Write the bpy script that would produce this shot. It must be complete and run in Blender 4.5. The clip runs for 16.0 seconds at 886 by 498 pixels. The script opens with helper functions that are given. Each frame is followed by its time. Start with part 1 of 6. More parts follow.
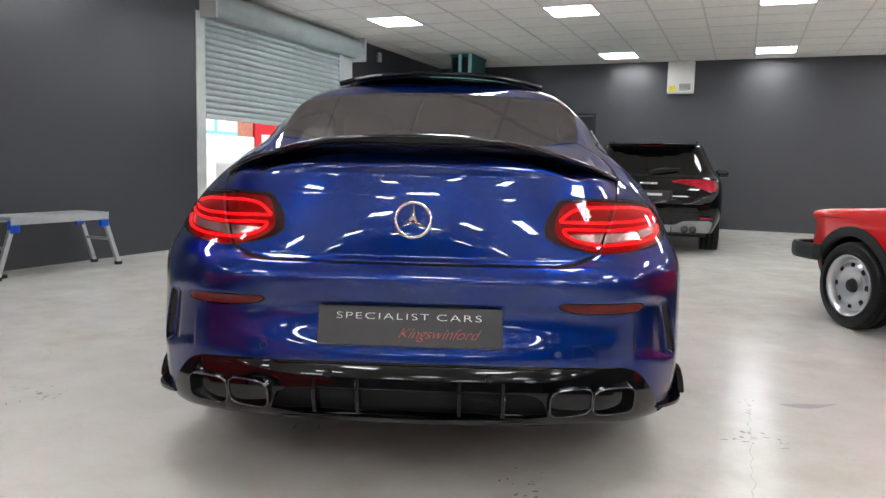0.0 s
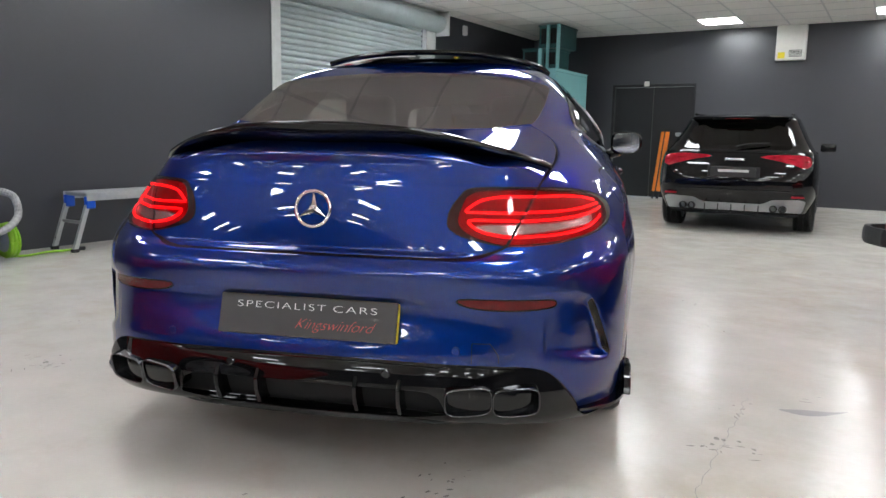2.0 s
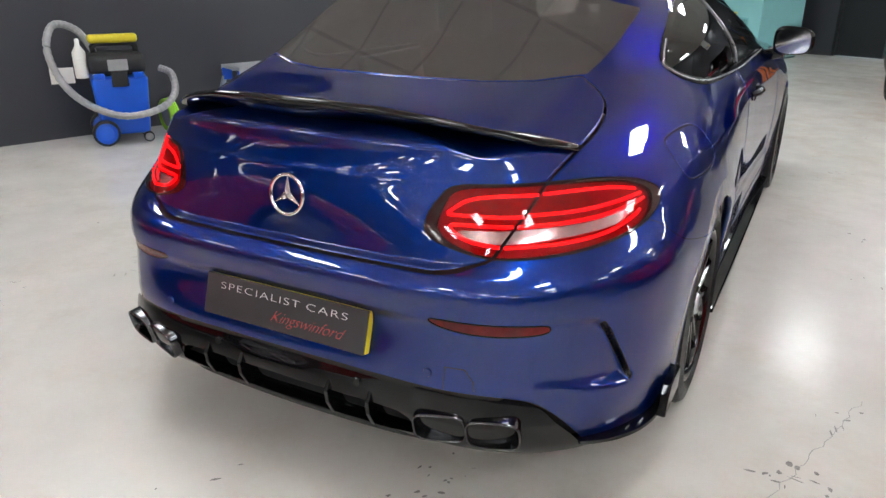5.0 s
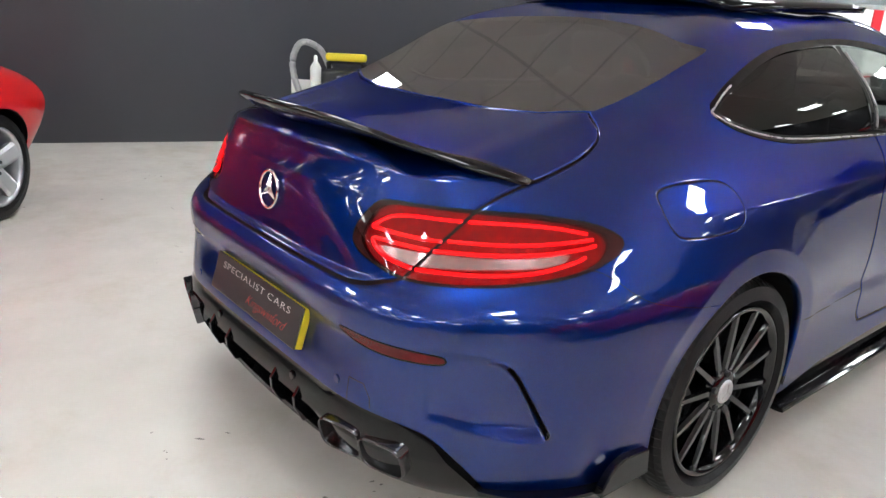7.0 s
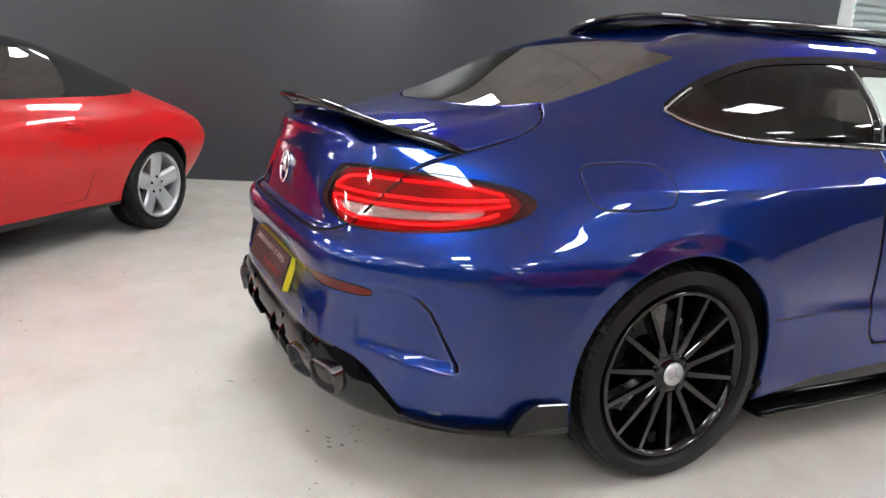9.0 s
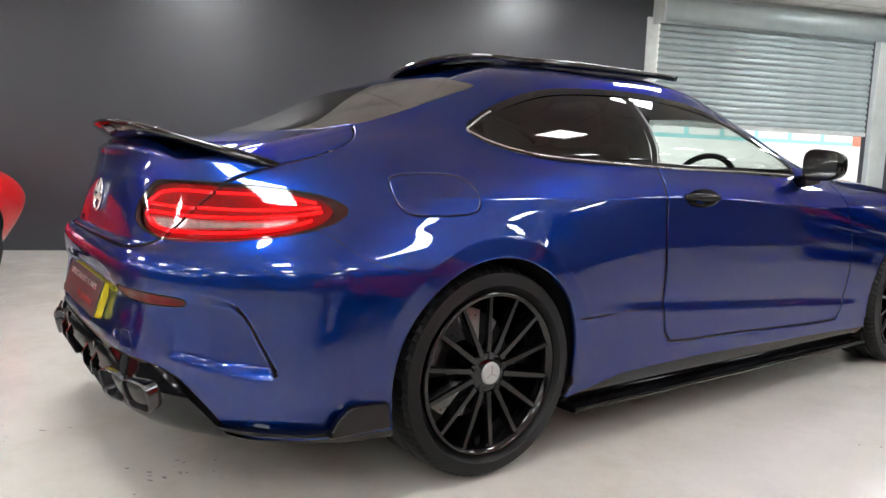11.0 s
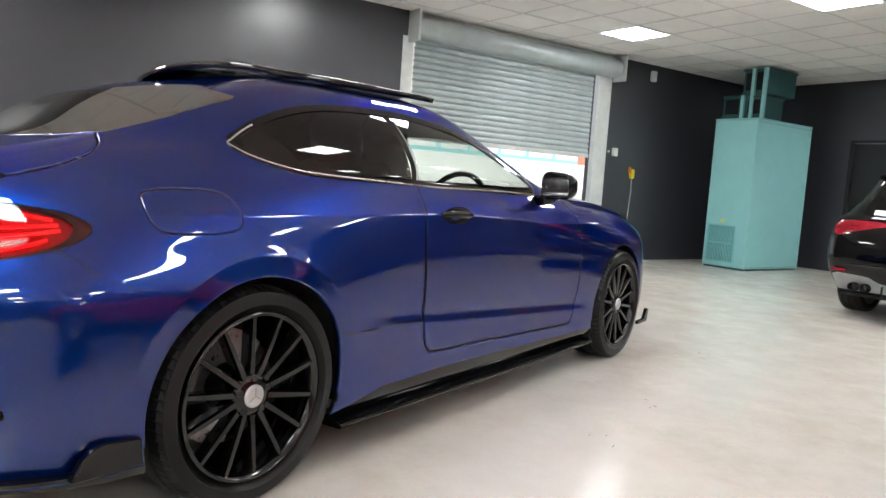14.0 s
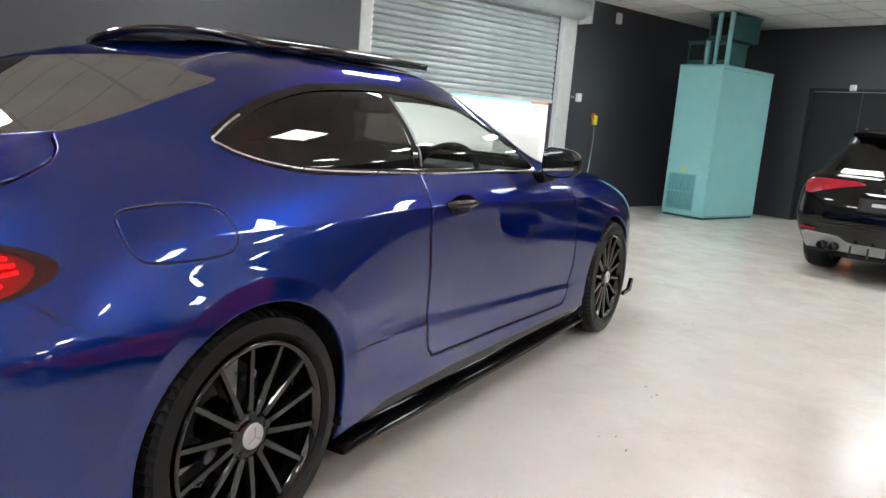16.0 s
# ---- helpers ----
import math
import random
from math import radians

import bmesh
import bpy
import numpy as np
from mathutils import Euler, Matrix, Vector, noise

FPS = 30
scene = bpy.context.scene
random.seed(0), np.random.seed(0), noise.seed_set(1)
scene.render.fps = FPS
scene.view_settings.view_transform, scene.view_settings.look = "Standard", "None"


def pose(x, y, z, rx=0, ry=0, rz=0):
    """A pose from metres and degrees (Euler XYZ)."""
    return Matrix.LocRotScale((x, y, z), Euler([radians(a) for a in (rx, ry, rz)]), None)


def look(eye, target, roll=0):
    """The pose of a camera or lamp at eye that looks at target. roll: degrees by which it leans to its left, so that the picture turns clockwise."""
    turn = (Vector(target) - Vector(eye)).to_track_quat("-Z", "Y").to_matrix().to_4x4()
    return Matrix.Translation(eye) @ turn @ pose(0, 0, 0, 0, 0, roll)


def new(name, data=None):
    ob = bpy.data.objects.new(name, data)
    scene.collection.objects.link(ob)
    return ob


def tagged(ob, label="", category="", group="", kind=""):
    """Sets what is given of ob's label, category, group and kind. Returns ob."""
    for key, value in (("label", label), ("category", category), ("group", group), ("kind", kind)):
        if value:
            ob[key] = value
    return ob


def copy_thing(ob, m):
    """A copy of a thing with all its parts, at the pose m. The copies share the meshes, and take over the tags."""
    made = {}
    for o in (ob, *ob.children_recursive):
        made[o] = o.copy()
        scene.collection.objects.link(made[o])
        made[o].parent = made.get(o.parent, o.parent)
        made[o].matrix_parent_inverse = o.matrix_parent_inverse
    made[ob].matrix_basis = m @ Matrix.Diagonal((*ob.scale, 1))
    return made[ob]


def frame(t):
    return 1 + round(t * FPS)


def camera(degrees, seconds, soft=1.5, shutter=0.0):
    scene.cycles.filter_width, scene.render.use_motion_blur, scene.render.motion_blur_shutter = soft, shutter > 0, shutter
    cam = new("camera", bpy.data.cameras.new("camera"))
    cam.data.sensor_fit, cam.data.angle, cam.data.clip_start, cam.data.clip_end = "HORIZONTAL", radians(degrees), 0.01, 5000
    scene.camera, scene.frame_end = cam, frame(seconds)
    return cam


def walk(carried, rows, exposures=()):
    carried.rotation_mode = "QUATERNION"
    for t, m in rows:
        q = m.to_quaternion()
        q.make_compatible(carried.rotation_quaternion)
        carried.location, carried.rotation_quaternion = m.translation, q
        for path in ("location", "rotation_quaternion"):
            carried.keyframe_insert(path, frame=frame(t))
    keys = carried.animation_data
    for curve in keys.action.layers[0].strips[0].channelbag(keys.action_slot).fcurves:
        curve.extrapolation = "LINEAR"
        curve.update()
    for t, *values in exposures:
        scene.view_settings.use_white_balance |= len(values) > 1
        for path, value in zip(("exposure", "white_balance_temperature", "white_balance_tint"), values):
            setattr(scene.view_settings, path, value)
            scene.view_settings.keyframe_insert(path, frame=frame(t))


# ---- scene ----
cam = camera(62.88, 16.0)
PATH = [
    (0, (0.1618, -2.9978, 0.9840), (0.0890, -1.0114, 0.7623), 1.35),
    (0.5, (0.3074, -2.9397, 0.9475), (0.1880, -0.9571, 0.7128), 1.71),
    (1, (0.4601, -2.8694, 0.9414), (0.2715, -0.8933, 0.6970), 1.76),
    (1.5, (0.5917, -2.8331, 0.9716), (0.3140, -0.8705, 0.7046), 1.53),
    (2, (0.7575, -2.8441, 1.0351), (0.3628, -0.9067, 0.7336), 1.03),
    (2.5, (0.8933, -2.8699, 1.1036), (0.4155, -0.9630, 0.7357), 1.05),
    (3, (0.9455, -2.8450, 1.1822), (0.4136, -0.9720, 0.7248), 0.96),
    (3.2, (0.9415, -2.7958, 1.2130), (0.3923, -0.9393, 0.7115), 1.27),
    (5.3, (1.1904, -2.1729, 1.3788), (0.2821, -0.5500, 0.6432), 0.14),
    (5.5, (1.2229, -2.0854, 1.3840), (0.2864, -0.4771, 0.6515), 0.20),
    (6, (1.3930, -1.9299, 1.3792), (0.2975, -0.4175, 0.6633), 0.45),
    (6.5, (1.5778, -1.8332, 1.3717), (0.3060, -0.4560, 0.6747), 2.21),
    (7, (1.7481, -1.7991, 1.3350), (0.3002, -0.5795, 0.6899), 3.11),
    (7.5, (1.9496, -1.7569, 1.3351), (0.4012, -0.6569, 0.7087), 4.41),
    (8, (2.1230, -1.6305, 1.2907), (0.4640, -0.6939, 0.6820), 4.53),
    (8.2, (2.1862, -1.5691, 1.2703), (0.4751, -0.7177, 0.6809), 4.23),
    (10.3, (2.5445, -1.4459, 0.9745), (0.8230, -0.4574, 0.7310), 1.64),
    (10.5, (2.5501, -1.4416, 0.9690), (0.8592, -0.4003, 0.7310), 1.78),
    (11, (2.5586, -1.4208, 0.9810), (0.9524, -0.2532, 0.7429), 2.19),
    (11.5, (2.5890, -1.4030, 0.9789), (1.0723, -0.1192, 0.7522), 2.50),
    (12, (2.5985, -1.3888, 0.9832), (1.1874, 0.0111, 0.7614), 3.07),
    (12.5, (2.6022, -1.3824, 0.9887), (1.2744, 0.0981, 0.7770), 3.40),
    (13, (2.5812, -1.3919, 1.0009), (1.3260, 0.1526, 0.8030), 3.40),
    (13.5, (2.5597, -1.4101, 1.0011), (1.3663, 0.1838, 0.8133), 3.60),
    (14, (2.5399, -1.4329, 1.0127), (1.3974, 0.1983, 0.8289), 3.87),
    (14.5, (2.5026, -1.4610, 1.0008), (1.3984, 0.1946, 0.8013), 4.21),
    (15, (2.4119, -1.4505, 0.9700), (1.3406, 0.2240, 0.7496), 4.63),
    (15.5, (2.2867, -1.3896, 1.0348), (1.2421, 0.2912, 0.7452), 5.11),
    (16, (2.1635, -1.2984, 1.1880), (1.1739, 0.4029, 0.8330), 4.50),
]
walk(cam, [(t, look(eye, target, roll)) for t, eye, target, roll in PATH], [(0, -0.12, 6250, 10), (3.2, -0.04, 6230, 10), (5.5, 0.0, 6230, 10), (8.0, 0.18, 6250, 10), (10.5, 0.23, 6350, 10), (14.5, 0.22, 6500, 10), (16, 0.19, 6400, 10)])
# ---- body ----
# ================= room frame: u across from the shutter wall, v along it =================
A = radians(20.25)
CA, SA = math.cos(A), math.sin(A)
ROOM = Matrix(((CA, SA, 0, 0), (-SA, CA, 0, 0), (0, 0, 1, 0), (0, 0, 0, 1)))
WALL_U, FAR_V, CEIL = -4.735, 11.32, 3.016
RIGHT_U, BACK_V = 11.4, -18.0


def room(u, v, z=0.0, turn=0.0):
    """A pose in the room's own directions."""
    return ROOM @ pose(u, v, z, 0, 0, turn)


# ================= world and light =================
world = bpy.data.worlds.new("world")
scene.world = world
world.use_nodes = True
wn = world.node_tree
sky = wn.nodes.new("ShaderNodeTexSky")
sky.sky_type, sky.sun_disc = "NISHITA", False
sky.sun_elevation, sky.sun_rotation = radians(36.5), radians(124)
wn.links.new(sky.outputs[0], wn.nodes["Background"].inputs[0])
wn.nodes["Background"].inputs[1].default_value = 0.15
sun = new("sun", bpy.data.lights.new("sun", "SUN"))
sun.data.energy, sun.data.angle, sun.data.color = 5.0, radians(0.5), (1.0, 0.95, 0.88)
sun.matrix_world = look((9, -6, 8), (0, 0, 0))


# ================= materials =================
def material(name, color, rough=0.5, metal=0.0, coat=0.0, spec=0.5, var=0.0, scale=6.0, bump=0.0, bscale=60.0, emit=None, strength=0.0,
             trans=0.0, ior=1.45, rvar=0.0, second=None, flake=0.0, coat_ior=1.5, tint=(1.0, 1.0, 1.0)):
    m = bpy.data.materials.new(name)
    m.use_nodes = True
    nt = m.node_tree
    b = nt.nodes["Principled BSDF"]
    b.inputs["Base Color"].default_value = (*color, 1)
    b.inputs["Roughness"].default_value = rough
    b.inputs["Metallic"].default_value = metal
    b.inputs["Coat Weight"].default_value = coat
    b.inputs["Coat Roughness"].default_value = 0.004
    b.inputs["Coat IOR"].default_value = coat_ior
    b.inputs["Specular Tint"].default_value = (*tint, 1)
    b.inputs["Specular IOR Level"].default_value = spec
    b.inputs["Transmission Weight"].default_value = trans
    b.inputs["IOR"].default_value = ior
    if emit:
        b.inputs["Emission Color"].default_value = (*emit, 1)
        b.inputs["Emission Strength"].default_value = strength
    if var or rvar or bump or flake:
        co = nt.nodes.new("ShaderNodeTexCoord")
    if var or rvar:
        n = nt.nodes.new("ShaderNodeTexNoise")
        n.inputs["Scale"].default_value, n.inputs["Detail"].default_value, n.inputs["Roughness"].default_value = scale, 6, 0.62
        nt.links.new(co.outputs["Object"], n.inputs["Vector"])
        n2 = nt.nodes.new("ShaderNodeTexNoise")
        n2.inputs["Scale"].default_value, n2.inputs["Detail"].default_value = scale * 0.17, 3
        nt.links.new(co.outputs["Object"], n2.inputs["Vector"])
        add = nt.nodes.new("ShaderNodeMath")
        add.operation = "ADD"
        nt.links.new(n.outputs[0], add.inputs[0])
        nt.links.new(n2.outputs[0], add.inputs[1])
        half = nt.nodes.new("ShaderNodeMath")
        half.operation = "MULTIPLY"
        half.inputs[1].default_value = 0.5
        nt.links.new(add.outputs[0], half.inputs[0])
    if var:
        ramp = nt.nodes.new("ShaderNodeValToRGB")
        ramp.color_ramp.elements[0].position, ramp.color_ramp.elements[1].position = 0.36, 0.64
        lo = second or tuple(c * (1 - var) for c in color)
        hi = tuple(min(1, c * (1 + var * 0.6)) for c in color)
        ramp.color_ramp.elements[0].color, ramp.color_ramp.elements[1].color = (*lo, 1), (*hi, 1)
        nt.links.new(half.outputs[0], ramp.inputs[0])
        nt.links.new(ramp.outputs[0], b.inputs["Base Color"])
    if rvar:
        mr = nt.nodes.new("ShaderNodeMapRange")
        mr.inputs[1].default_value, mr.inputs[2].default_value = 0.36, 0.64
        mr.inputs[3].default_value, mr.inputs[4].default_value = max(0.01, rough - rvar), rough + rvar
        nt.links.new(half.outputs[0], mr.inputs[0])
        nt.links.new(mr.outputs[0], b.inputs["Roughness"])
    if bump:
        bn = nt.nodes.new("ShaderNodeTexNoise")
        bn.inputs["Scale"].default_value, bn.inputs["Detail"].default_value = bscale, 5
        nt.links.new(co.outputs["Object"], bn.inputs["Vector"])
        bp = nt.nodes.new("ShaderNodeBump")
        bp.inputs["Strength"].default_value, bp.inputs["Distance"].default_value = bump, 0.004
        nt.links.new(bn.outputs[0], bp.inputs["Height"])
        nt.links.new(bp.outputs[0], b.inputs["Normal"])
    if flake:
        v = nt.nodes.new("ShaderNodeTexVoronoi")
        v.inputs["Scale"].default_value = 900
        nt.links.new(co.outputs["Object"], v.inputs["Vector"])
        hsv = nt.nodes.new("ShaderNodeHueSaturation")
        hsv.inputs["Color"].default_value = (*color, 1)
        mr = nt.nodes.new("ShaderNodeMapRange")
        mr.inputs[3].default_value, mr.inputs[4].default_value = 1 - flake, 1 + flake
        nt.links.new(v.outputs["Color"], mr.inputs[0])
        nt.links.new(mr.outputs[0], hsv.inputs["Value"])
        nt.links.new(hsv.outputs[0], b.inputs["Base Color"])
    return m


BLUE = material("blue_paint", (0.0003, 0.0200, 0.170), 0.34, 0.88, 1.0, spec=0.0, flake=0.3, coat_ior=1.60, tint=(0.03, 0.08, 0.25))
RED = material("red_paint", (0.58, 0.006, 0.008), 0.35, 0.0, 0.7, spec=0.2, var=0.06, scale=2)
BLACKP = material("black_paint", (0.003, 0.003, 0.0035), 0.025, spec=0.5, rvar=0.01, scale=3)
GLOSS = material("gloss_black", (0.003, 0.003, 0.0035), 0.04, spec=0.5, rvar=0.02, scale=9)
MATTE = material("matte_black_plastic", (0.018, 0.018, 0.019), 0.6, var=0.25, scale=30, bump=0.15, bscale=400)
# black of real liners, also painted in for shade in gaps, bores and slots
CAVITY = material("liner_and_shade_black", (0.004, 0.004, 0.005), 0.8, var=0.3, scale=12)
RUBBER = material("tyre_rubber", (0.0065, 0.0065, 0.007), 0.42, spec=0.3, var=0.3, scale=14, rvar=0.08, bump=0.2, bscale=220)
ALLOY = material("gloss_black_alloy", (0.003, 0.003, 0.0035), 0.06, spec=0.7, rvar=0.03, scale=14)
CHROME = material("chrome", (0.75, 0.76, 0.78), 0.08, 1.0, rvar=0.04, scale=20)
STEEL = material("brushed_steel", (0.42, 0.42, 0.43), 0.32, 1.0, var=0.2, scale=40, rvar=0.08)
SILVER = material("silver_alloy", (0.55, 0.56, 0.58), 0.3, 0.7, 0.5, var=0.08, scale=10)


def sheet(name, tint, ior=1.5, rough=0.0, haze=0.0):
    """A thin glass or lens sheet: lets light straight through and mirrors at its surface."""
    m = bpy.data.materials.new(name)
    m.use_nodes = True
    nt = m.node_tree
    nt.nodes.remove(nt.nodes["Principled BSDF"])
    clear, gloss, mix, edge = [nt.nodes.new("ShaderNode" + k) for k in ("BsdfTransparent", "BsdfGlossy", "MixShader", "LayerWeight")]
    power, level = nt.nodes.new("ShaderNodeMath"), nt.nodes.new("ShaderNodeMapRange")
    power.operation, power.inputs[1].default_value = "POWER", 5.0
    level.inputs[3].default_value, level.inputs[4].default_value = ((ior - 1) / (ior + 1)) ** 2, 1.0
    edge.inputs["Blend"].default_value = 0.5
    nt.links.new(edge.outputs["Facing"], power.inputs[0])
    nt.links.new(power.outputs[0], level.inputs[0])
    clear.inputs["Color"].default_value = (*tint, 1)
    gloss.inputs["Roughness"].default_value = rough
    nt.links.new(level.outputs[0], mix.inputs[0])
    # pale diffuse tone standing in for the bright ceiling mirrored in the glass
    haze_bsdf, veil = nt.nodes.new("ShaderNodeBsdfDiffuse"), nt.nodes.new("ShaderNodeMixShader")
    haze_bsdf.inputs["Color"].default_value, veil.inputs[0].default_value = (0.52, 0.47, 0.42, 1), haze
    nt.links.new(clear.outputs[0], veil.inputs[1])
    nt.links.new(haze_bsdf.outputs[0], veil.inputs[2])
    nt.links.new(veil.outputs[0], mix.inputs[1])
    nt.links.new(gloss.outputs[0], mix.inputs[2])
    nt.links.new(mix.outputs[0], nt.nodes["Material Output"].inputs["Surface"])
    return m


GLASS = sheet("clear_glass", (0.66, 0.72, 0.70))
SCREEN = sheet("clear_windscreen", (0.85, 0.90, 0.88), 1.22)
TINT = sheet("privacy_glass", (0.13, 0.12, 0.11), 2.5, haze=0.055)
TINTQ = sheet("dark_quarter_glass", (0.05, 0.046, 0.042), 1.62)
COVER = sheet("red_lamp_cover", (0.95, 0.10, 0.11), 1.5)
COVERCL = sheet("clear_lamp_cover", (0.85, 0.72, 0.72), 1.5)
LENS = material("smoked_red_lens", (0.030, 0.006, 0.006), 0.05, spec=0.5, var=0.15, scale=20)
LENSIN = material("red_lamp_bowl", (0.14, 0.004, 0.006), 0.3, 0.4, var=0.3, scale=40, emit=(1.0, 0.015, 0.03), strength=0.08)
LENSCL = material("silver_lamp_bowl", (0.60, 0.56, 0.56), 0.2, 0.8, var=0.3, scale=50)
LED = material("lit_red_tube", (0.6, 0.03, 0.03), 0.3, emit=(1.0, 0.014, 0.022), strength=3.4)
REFLECTOR = material("red_reflector", (0.10, 0.004, 0.006), 0.12, spec=0.35, var=0.3, scale=60, bump=0.3, bscale=300)
WALLP = material("charcoal_wall_paint", (0.031, 0.032, 0.040), 0.38, spec=1.0, var=0.10, scale=1.6, rvar=0.06, bump=0.12, bscale=90)


def floor_paint():
    """Worn epoxy: cloudy tone, faint brown stains and uneven gloss, all soft-edged."""
    m = material("grey_epoxy_floor", (0.585, 0.563, 0.522), 0.22, spec=0.30, var=0.07, scale=3.2, rvar=0.05, second=(0.527, 0.505, 0.463))
    nt = m.node_tree
    b = nt.nodes["Principled BSDF"]
    co = nt.nodes.new("ShaderNodeTexCoord")
    n = nt.nodes.new("ShaderNodeTexNoise")
    n.inputs["Scale"].default_value, n.inputs["Detail"].default_value, n.inputs["Roughness"].default_value = 1.1, 6, 0.7
    nt.links.new(co.outputs["Object"], n.inputs["Vector"])
    stain = nt.nodes.new("ShaderNodeValToRGB")
    stain.color_ramp.elements[0].position, stain.color_ramp.elements[1].position = 0.50, 0.75
    stain.color_ramp.elements[0].color, stain.color_ramp.elements[1].color = (1, 1, 1, 1), (0.84, 0.80, 0.72, 1)
    nt.links.new(n.outputs[0], stain.inputs[0])
    mix = nt.nodes.new("ShaderNodeMixRGB")
    mix.blend_type = "MULTIPLY"
    mix.inputs[0].default_value = 1.0
    nt.links.new(b.inputs["Base Color"].links[0].from_socket, mix.inputs[1])
    nt.links.new(stain.outputs[0], mix.inputs[2])
    nt.links.new(mix.outputs[0], b.inputs["Base Color"])
    return m


FLOORP = floor_paint()
TILE = material("white_mineral_tile", (0.93, 0.905, 0.875), 0.85, var=0.05, scale=2.5, bump=0.25, bscale=260)
GRID = material("white_grid_bar", (0.72, 0.71, 0.70), 0.5, var=0.05, scale=5)
PANEL = material("lit_panel", (0.9, 0.9, 0.9), 0.4, emit=(0.955, 0.975, 0.965), strength=34.0)
TRIMW = material("light_panel_frame", (0.8, 0.8, 0.8), 0.45, var=0.04, scale=9)
SHUT = material("galvanised_slat", (0.46, 0.52, 0.53), 0.40, 0.3, var=0.12, scale=5, rvar=0.08)
POST = material("painted_steel_guide", (0.62, 0.64, 0.63), 0.45, 0.2, var=0.12, scale=8)
TEAL = material("turquoise_enamel", (0.27, 0.58, 0.59), 0.38, 0.0, 0.2, var=0.06, scale=2.5, rvar=0.05)
TEALD = material("dark_teal_steel", (0.02, 0.09, 0.09), 0.4, 0.1, var=0.2, scale=8)
WHITE = material("white_plastic", (0.75, 0.74, 0.70), 0.45, var=0.06, scale=12)
YELLOW = material("yellow_plastic", (0.75, 0.62, 0.03), 0.45, var=0.1, scale=14)
ORANGE = material("orange_board", (0.75, 0.20, 0.02), 0.5, var=0.12, scale=9)
ALU = material("aluminium", (0.62, 0.63, 0.64), 0.35, 0.85, var=0.12, scale=22, rvar=0.08)
BLUEPL = material("blue_plastic", (0.01, 0.10, 0.62), 0.35, 0.0, 0.2, var=0.08, scale=9)
LIME = material("lime_hose", (0.30, 0.60, 0.03), 0.45, var=0.1, scale=15)
GREYPL = material("grey_hose", (0.33, 0.33, 0.33), 0.5, var=0.15, scale=30)
LEATHER = material("black_leather", (0.012, 0.012, 0.013), 0.5, var=0.25, scale=25, bump=0.2, bscale=180)
PLATE = material("dark_plate", (0.035, 0.034, 0.035), 0.35, var=0.15, scale=20)
LETTER = material("silver_lettering", (0.7, 0.7, 0.7), 0.35, 0.3, var=0.05, scale=20)
SCRIPT = material("red_script", (0.5, 0.06, 0.05), 0.4, var=0.05, scale=20)
BRICK = material("brick", (0.45, 0.19, 0.13), 0.85, var=0.25, scale=9, bump=0.3, bscale=40)
MORTAR = material("mortar", (0.45, 0.42, 0.38), 0.9, var=0.15, scale=20)
ASPHALT = material("outside_paving", (0.42, 0.41, 0.40), 0.9, var=0.2, scale=6, bump=0.3, bscale=60)
REDDOOR = material("red_door_paint", (0.55, 0.02, 0.03), 0.35, var=0.1, scale=5)
SOFT = material("black_canvas", (0.012, 0.012, 0.013), 0.85, var=0.25, scale=18, bump=0.3, bscale=300)


# ================= mesh helpers =================
def link_mesh(name, me, mat, parent=None, label=""):
    ob = new(name, me)
    if mat and not me.materials:
        me.materials.append(mat)
    if parent:
        ob.parent = parent
    if label:
        ob["label"] = label
    return ob


def part(name, bm, mat, parent=None, label="", smooth=False):
    """Links a bmesh as one mesh object under a thing or a part."""
    me = bpy.data.meshes.new(name)
    bm.to_mesh(me)
    bm.free()
    if smooth:
        for p in me.polygons:
            p.use_smooth = True
    return link_mesh(name, me, mat, parent, label)


def thing(name, m, label, category, group=""):
    e = new(name)
    e.matrix_world = m
    e.empty_display_size = 0.1
    return tagged(e, label, category, group)


def box(bm, x0, x1, y0, y1, z0, z1, bevel=0.0, m=None, seg=2):
    t = bmesh.new()
    bmesh.ops.create_cube(t, size=1)
    for v in t.verts:
        v.co = Vector(((x0 + x1) / 2 + v.co.x * (x1 - x0), (y0 + y1) / 2 + v.co.y * (y1 - y0), (z0 + z1) / 2 + v.co.z * (z1 - z0)))
    if bevel:
        bmesh.ops.bevel(t, geom=t.edges[:], offset=bevel, segments=seg, profile=0.5, affect="EDGES")
    if m:
        bmesh.ops.transform(t, matrix=m, verts=t.verts)
    merge(bm, t)
    return bm


def merge(bm, t):
    me = bpy.data.meshes.new("tmp")
    t.to_mesh(me)
    t.free()
    bm.from_mesh(me)
    bpy.data.meshes.remove(me)


def boxed(*a, **k):
    return box(bmesh.new(), *a, **k)


def tube(bm, pts, r, seg=10, cap=True):
    """A round bar along points."""
    pts = [Vector(p) for p in pts]
    rings = []
    up = Vector((0.1, 0.2, 1)).normalized()
    for i, p in enumerate(pts):
        d = (pts[min(i + 1, len(pts) - 1)] - pts[max(i - 1, 0)]).normalized()
        a = d.cross(up)
        if a.length < 1e-3:
            a = d.cross(Vector((1, 0, 0)))
        a.normalize()
        b = d.cross(a)
        rr = r[i] if isinstance(r, (list, tuple)) else r
        rings.append([bm.verts.new(p + rr * (math.cos(t) * a + math.sin(t) * b)) for t in [k * math.tau / seg for k in range(seg)]])
    for q, s in zip(rings, rings[1:]):
        for k in range(seg):
            bm.faces.new((q[k], q[(k + 1) % seg], s[(k + 1) % seg], s[k]))
    if cap:
        bm.faces.new(rings[0][::-1])
        bm.faces.new(rings[-1])
    return bm


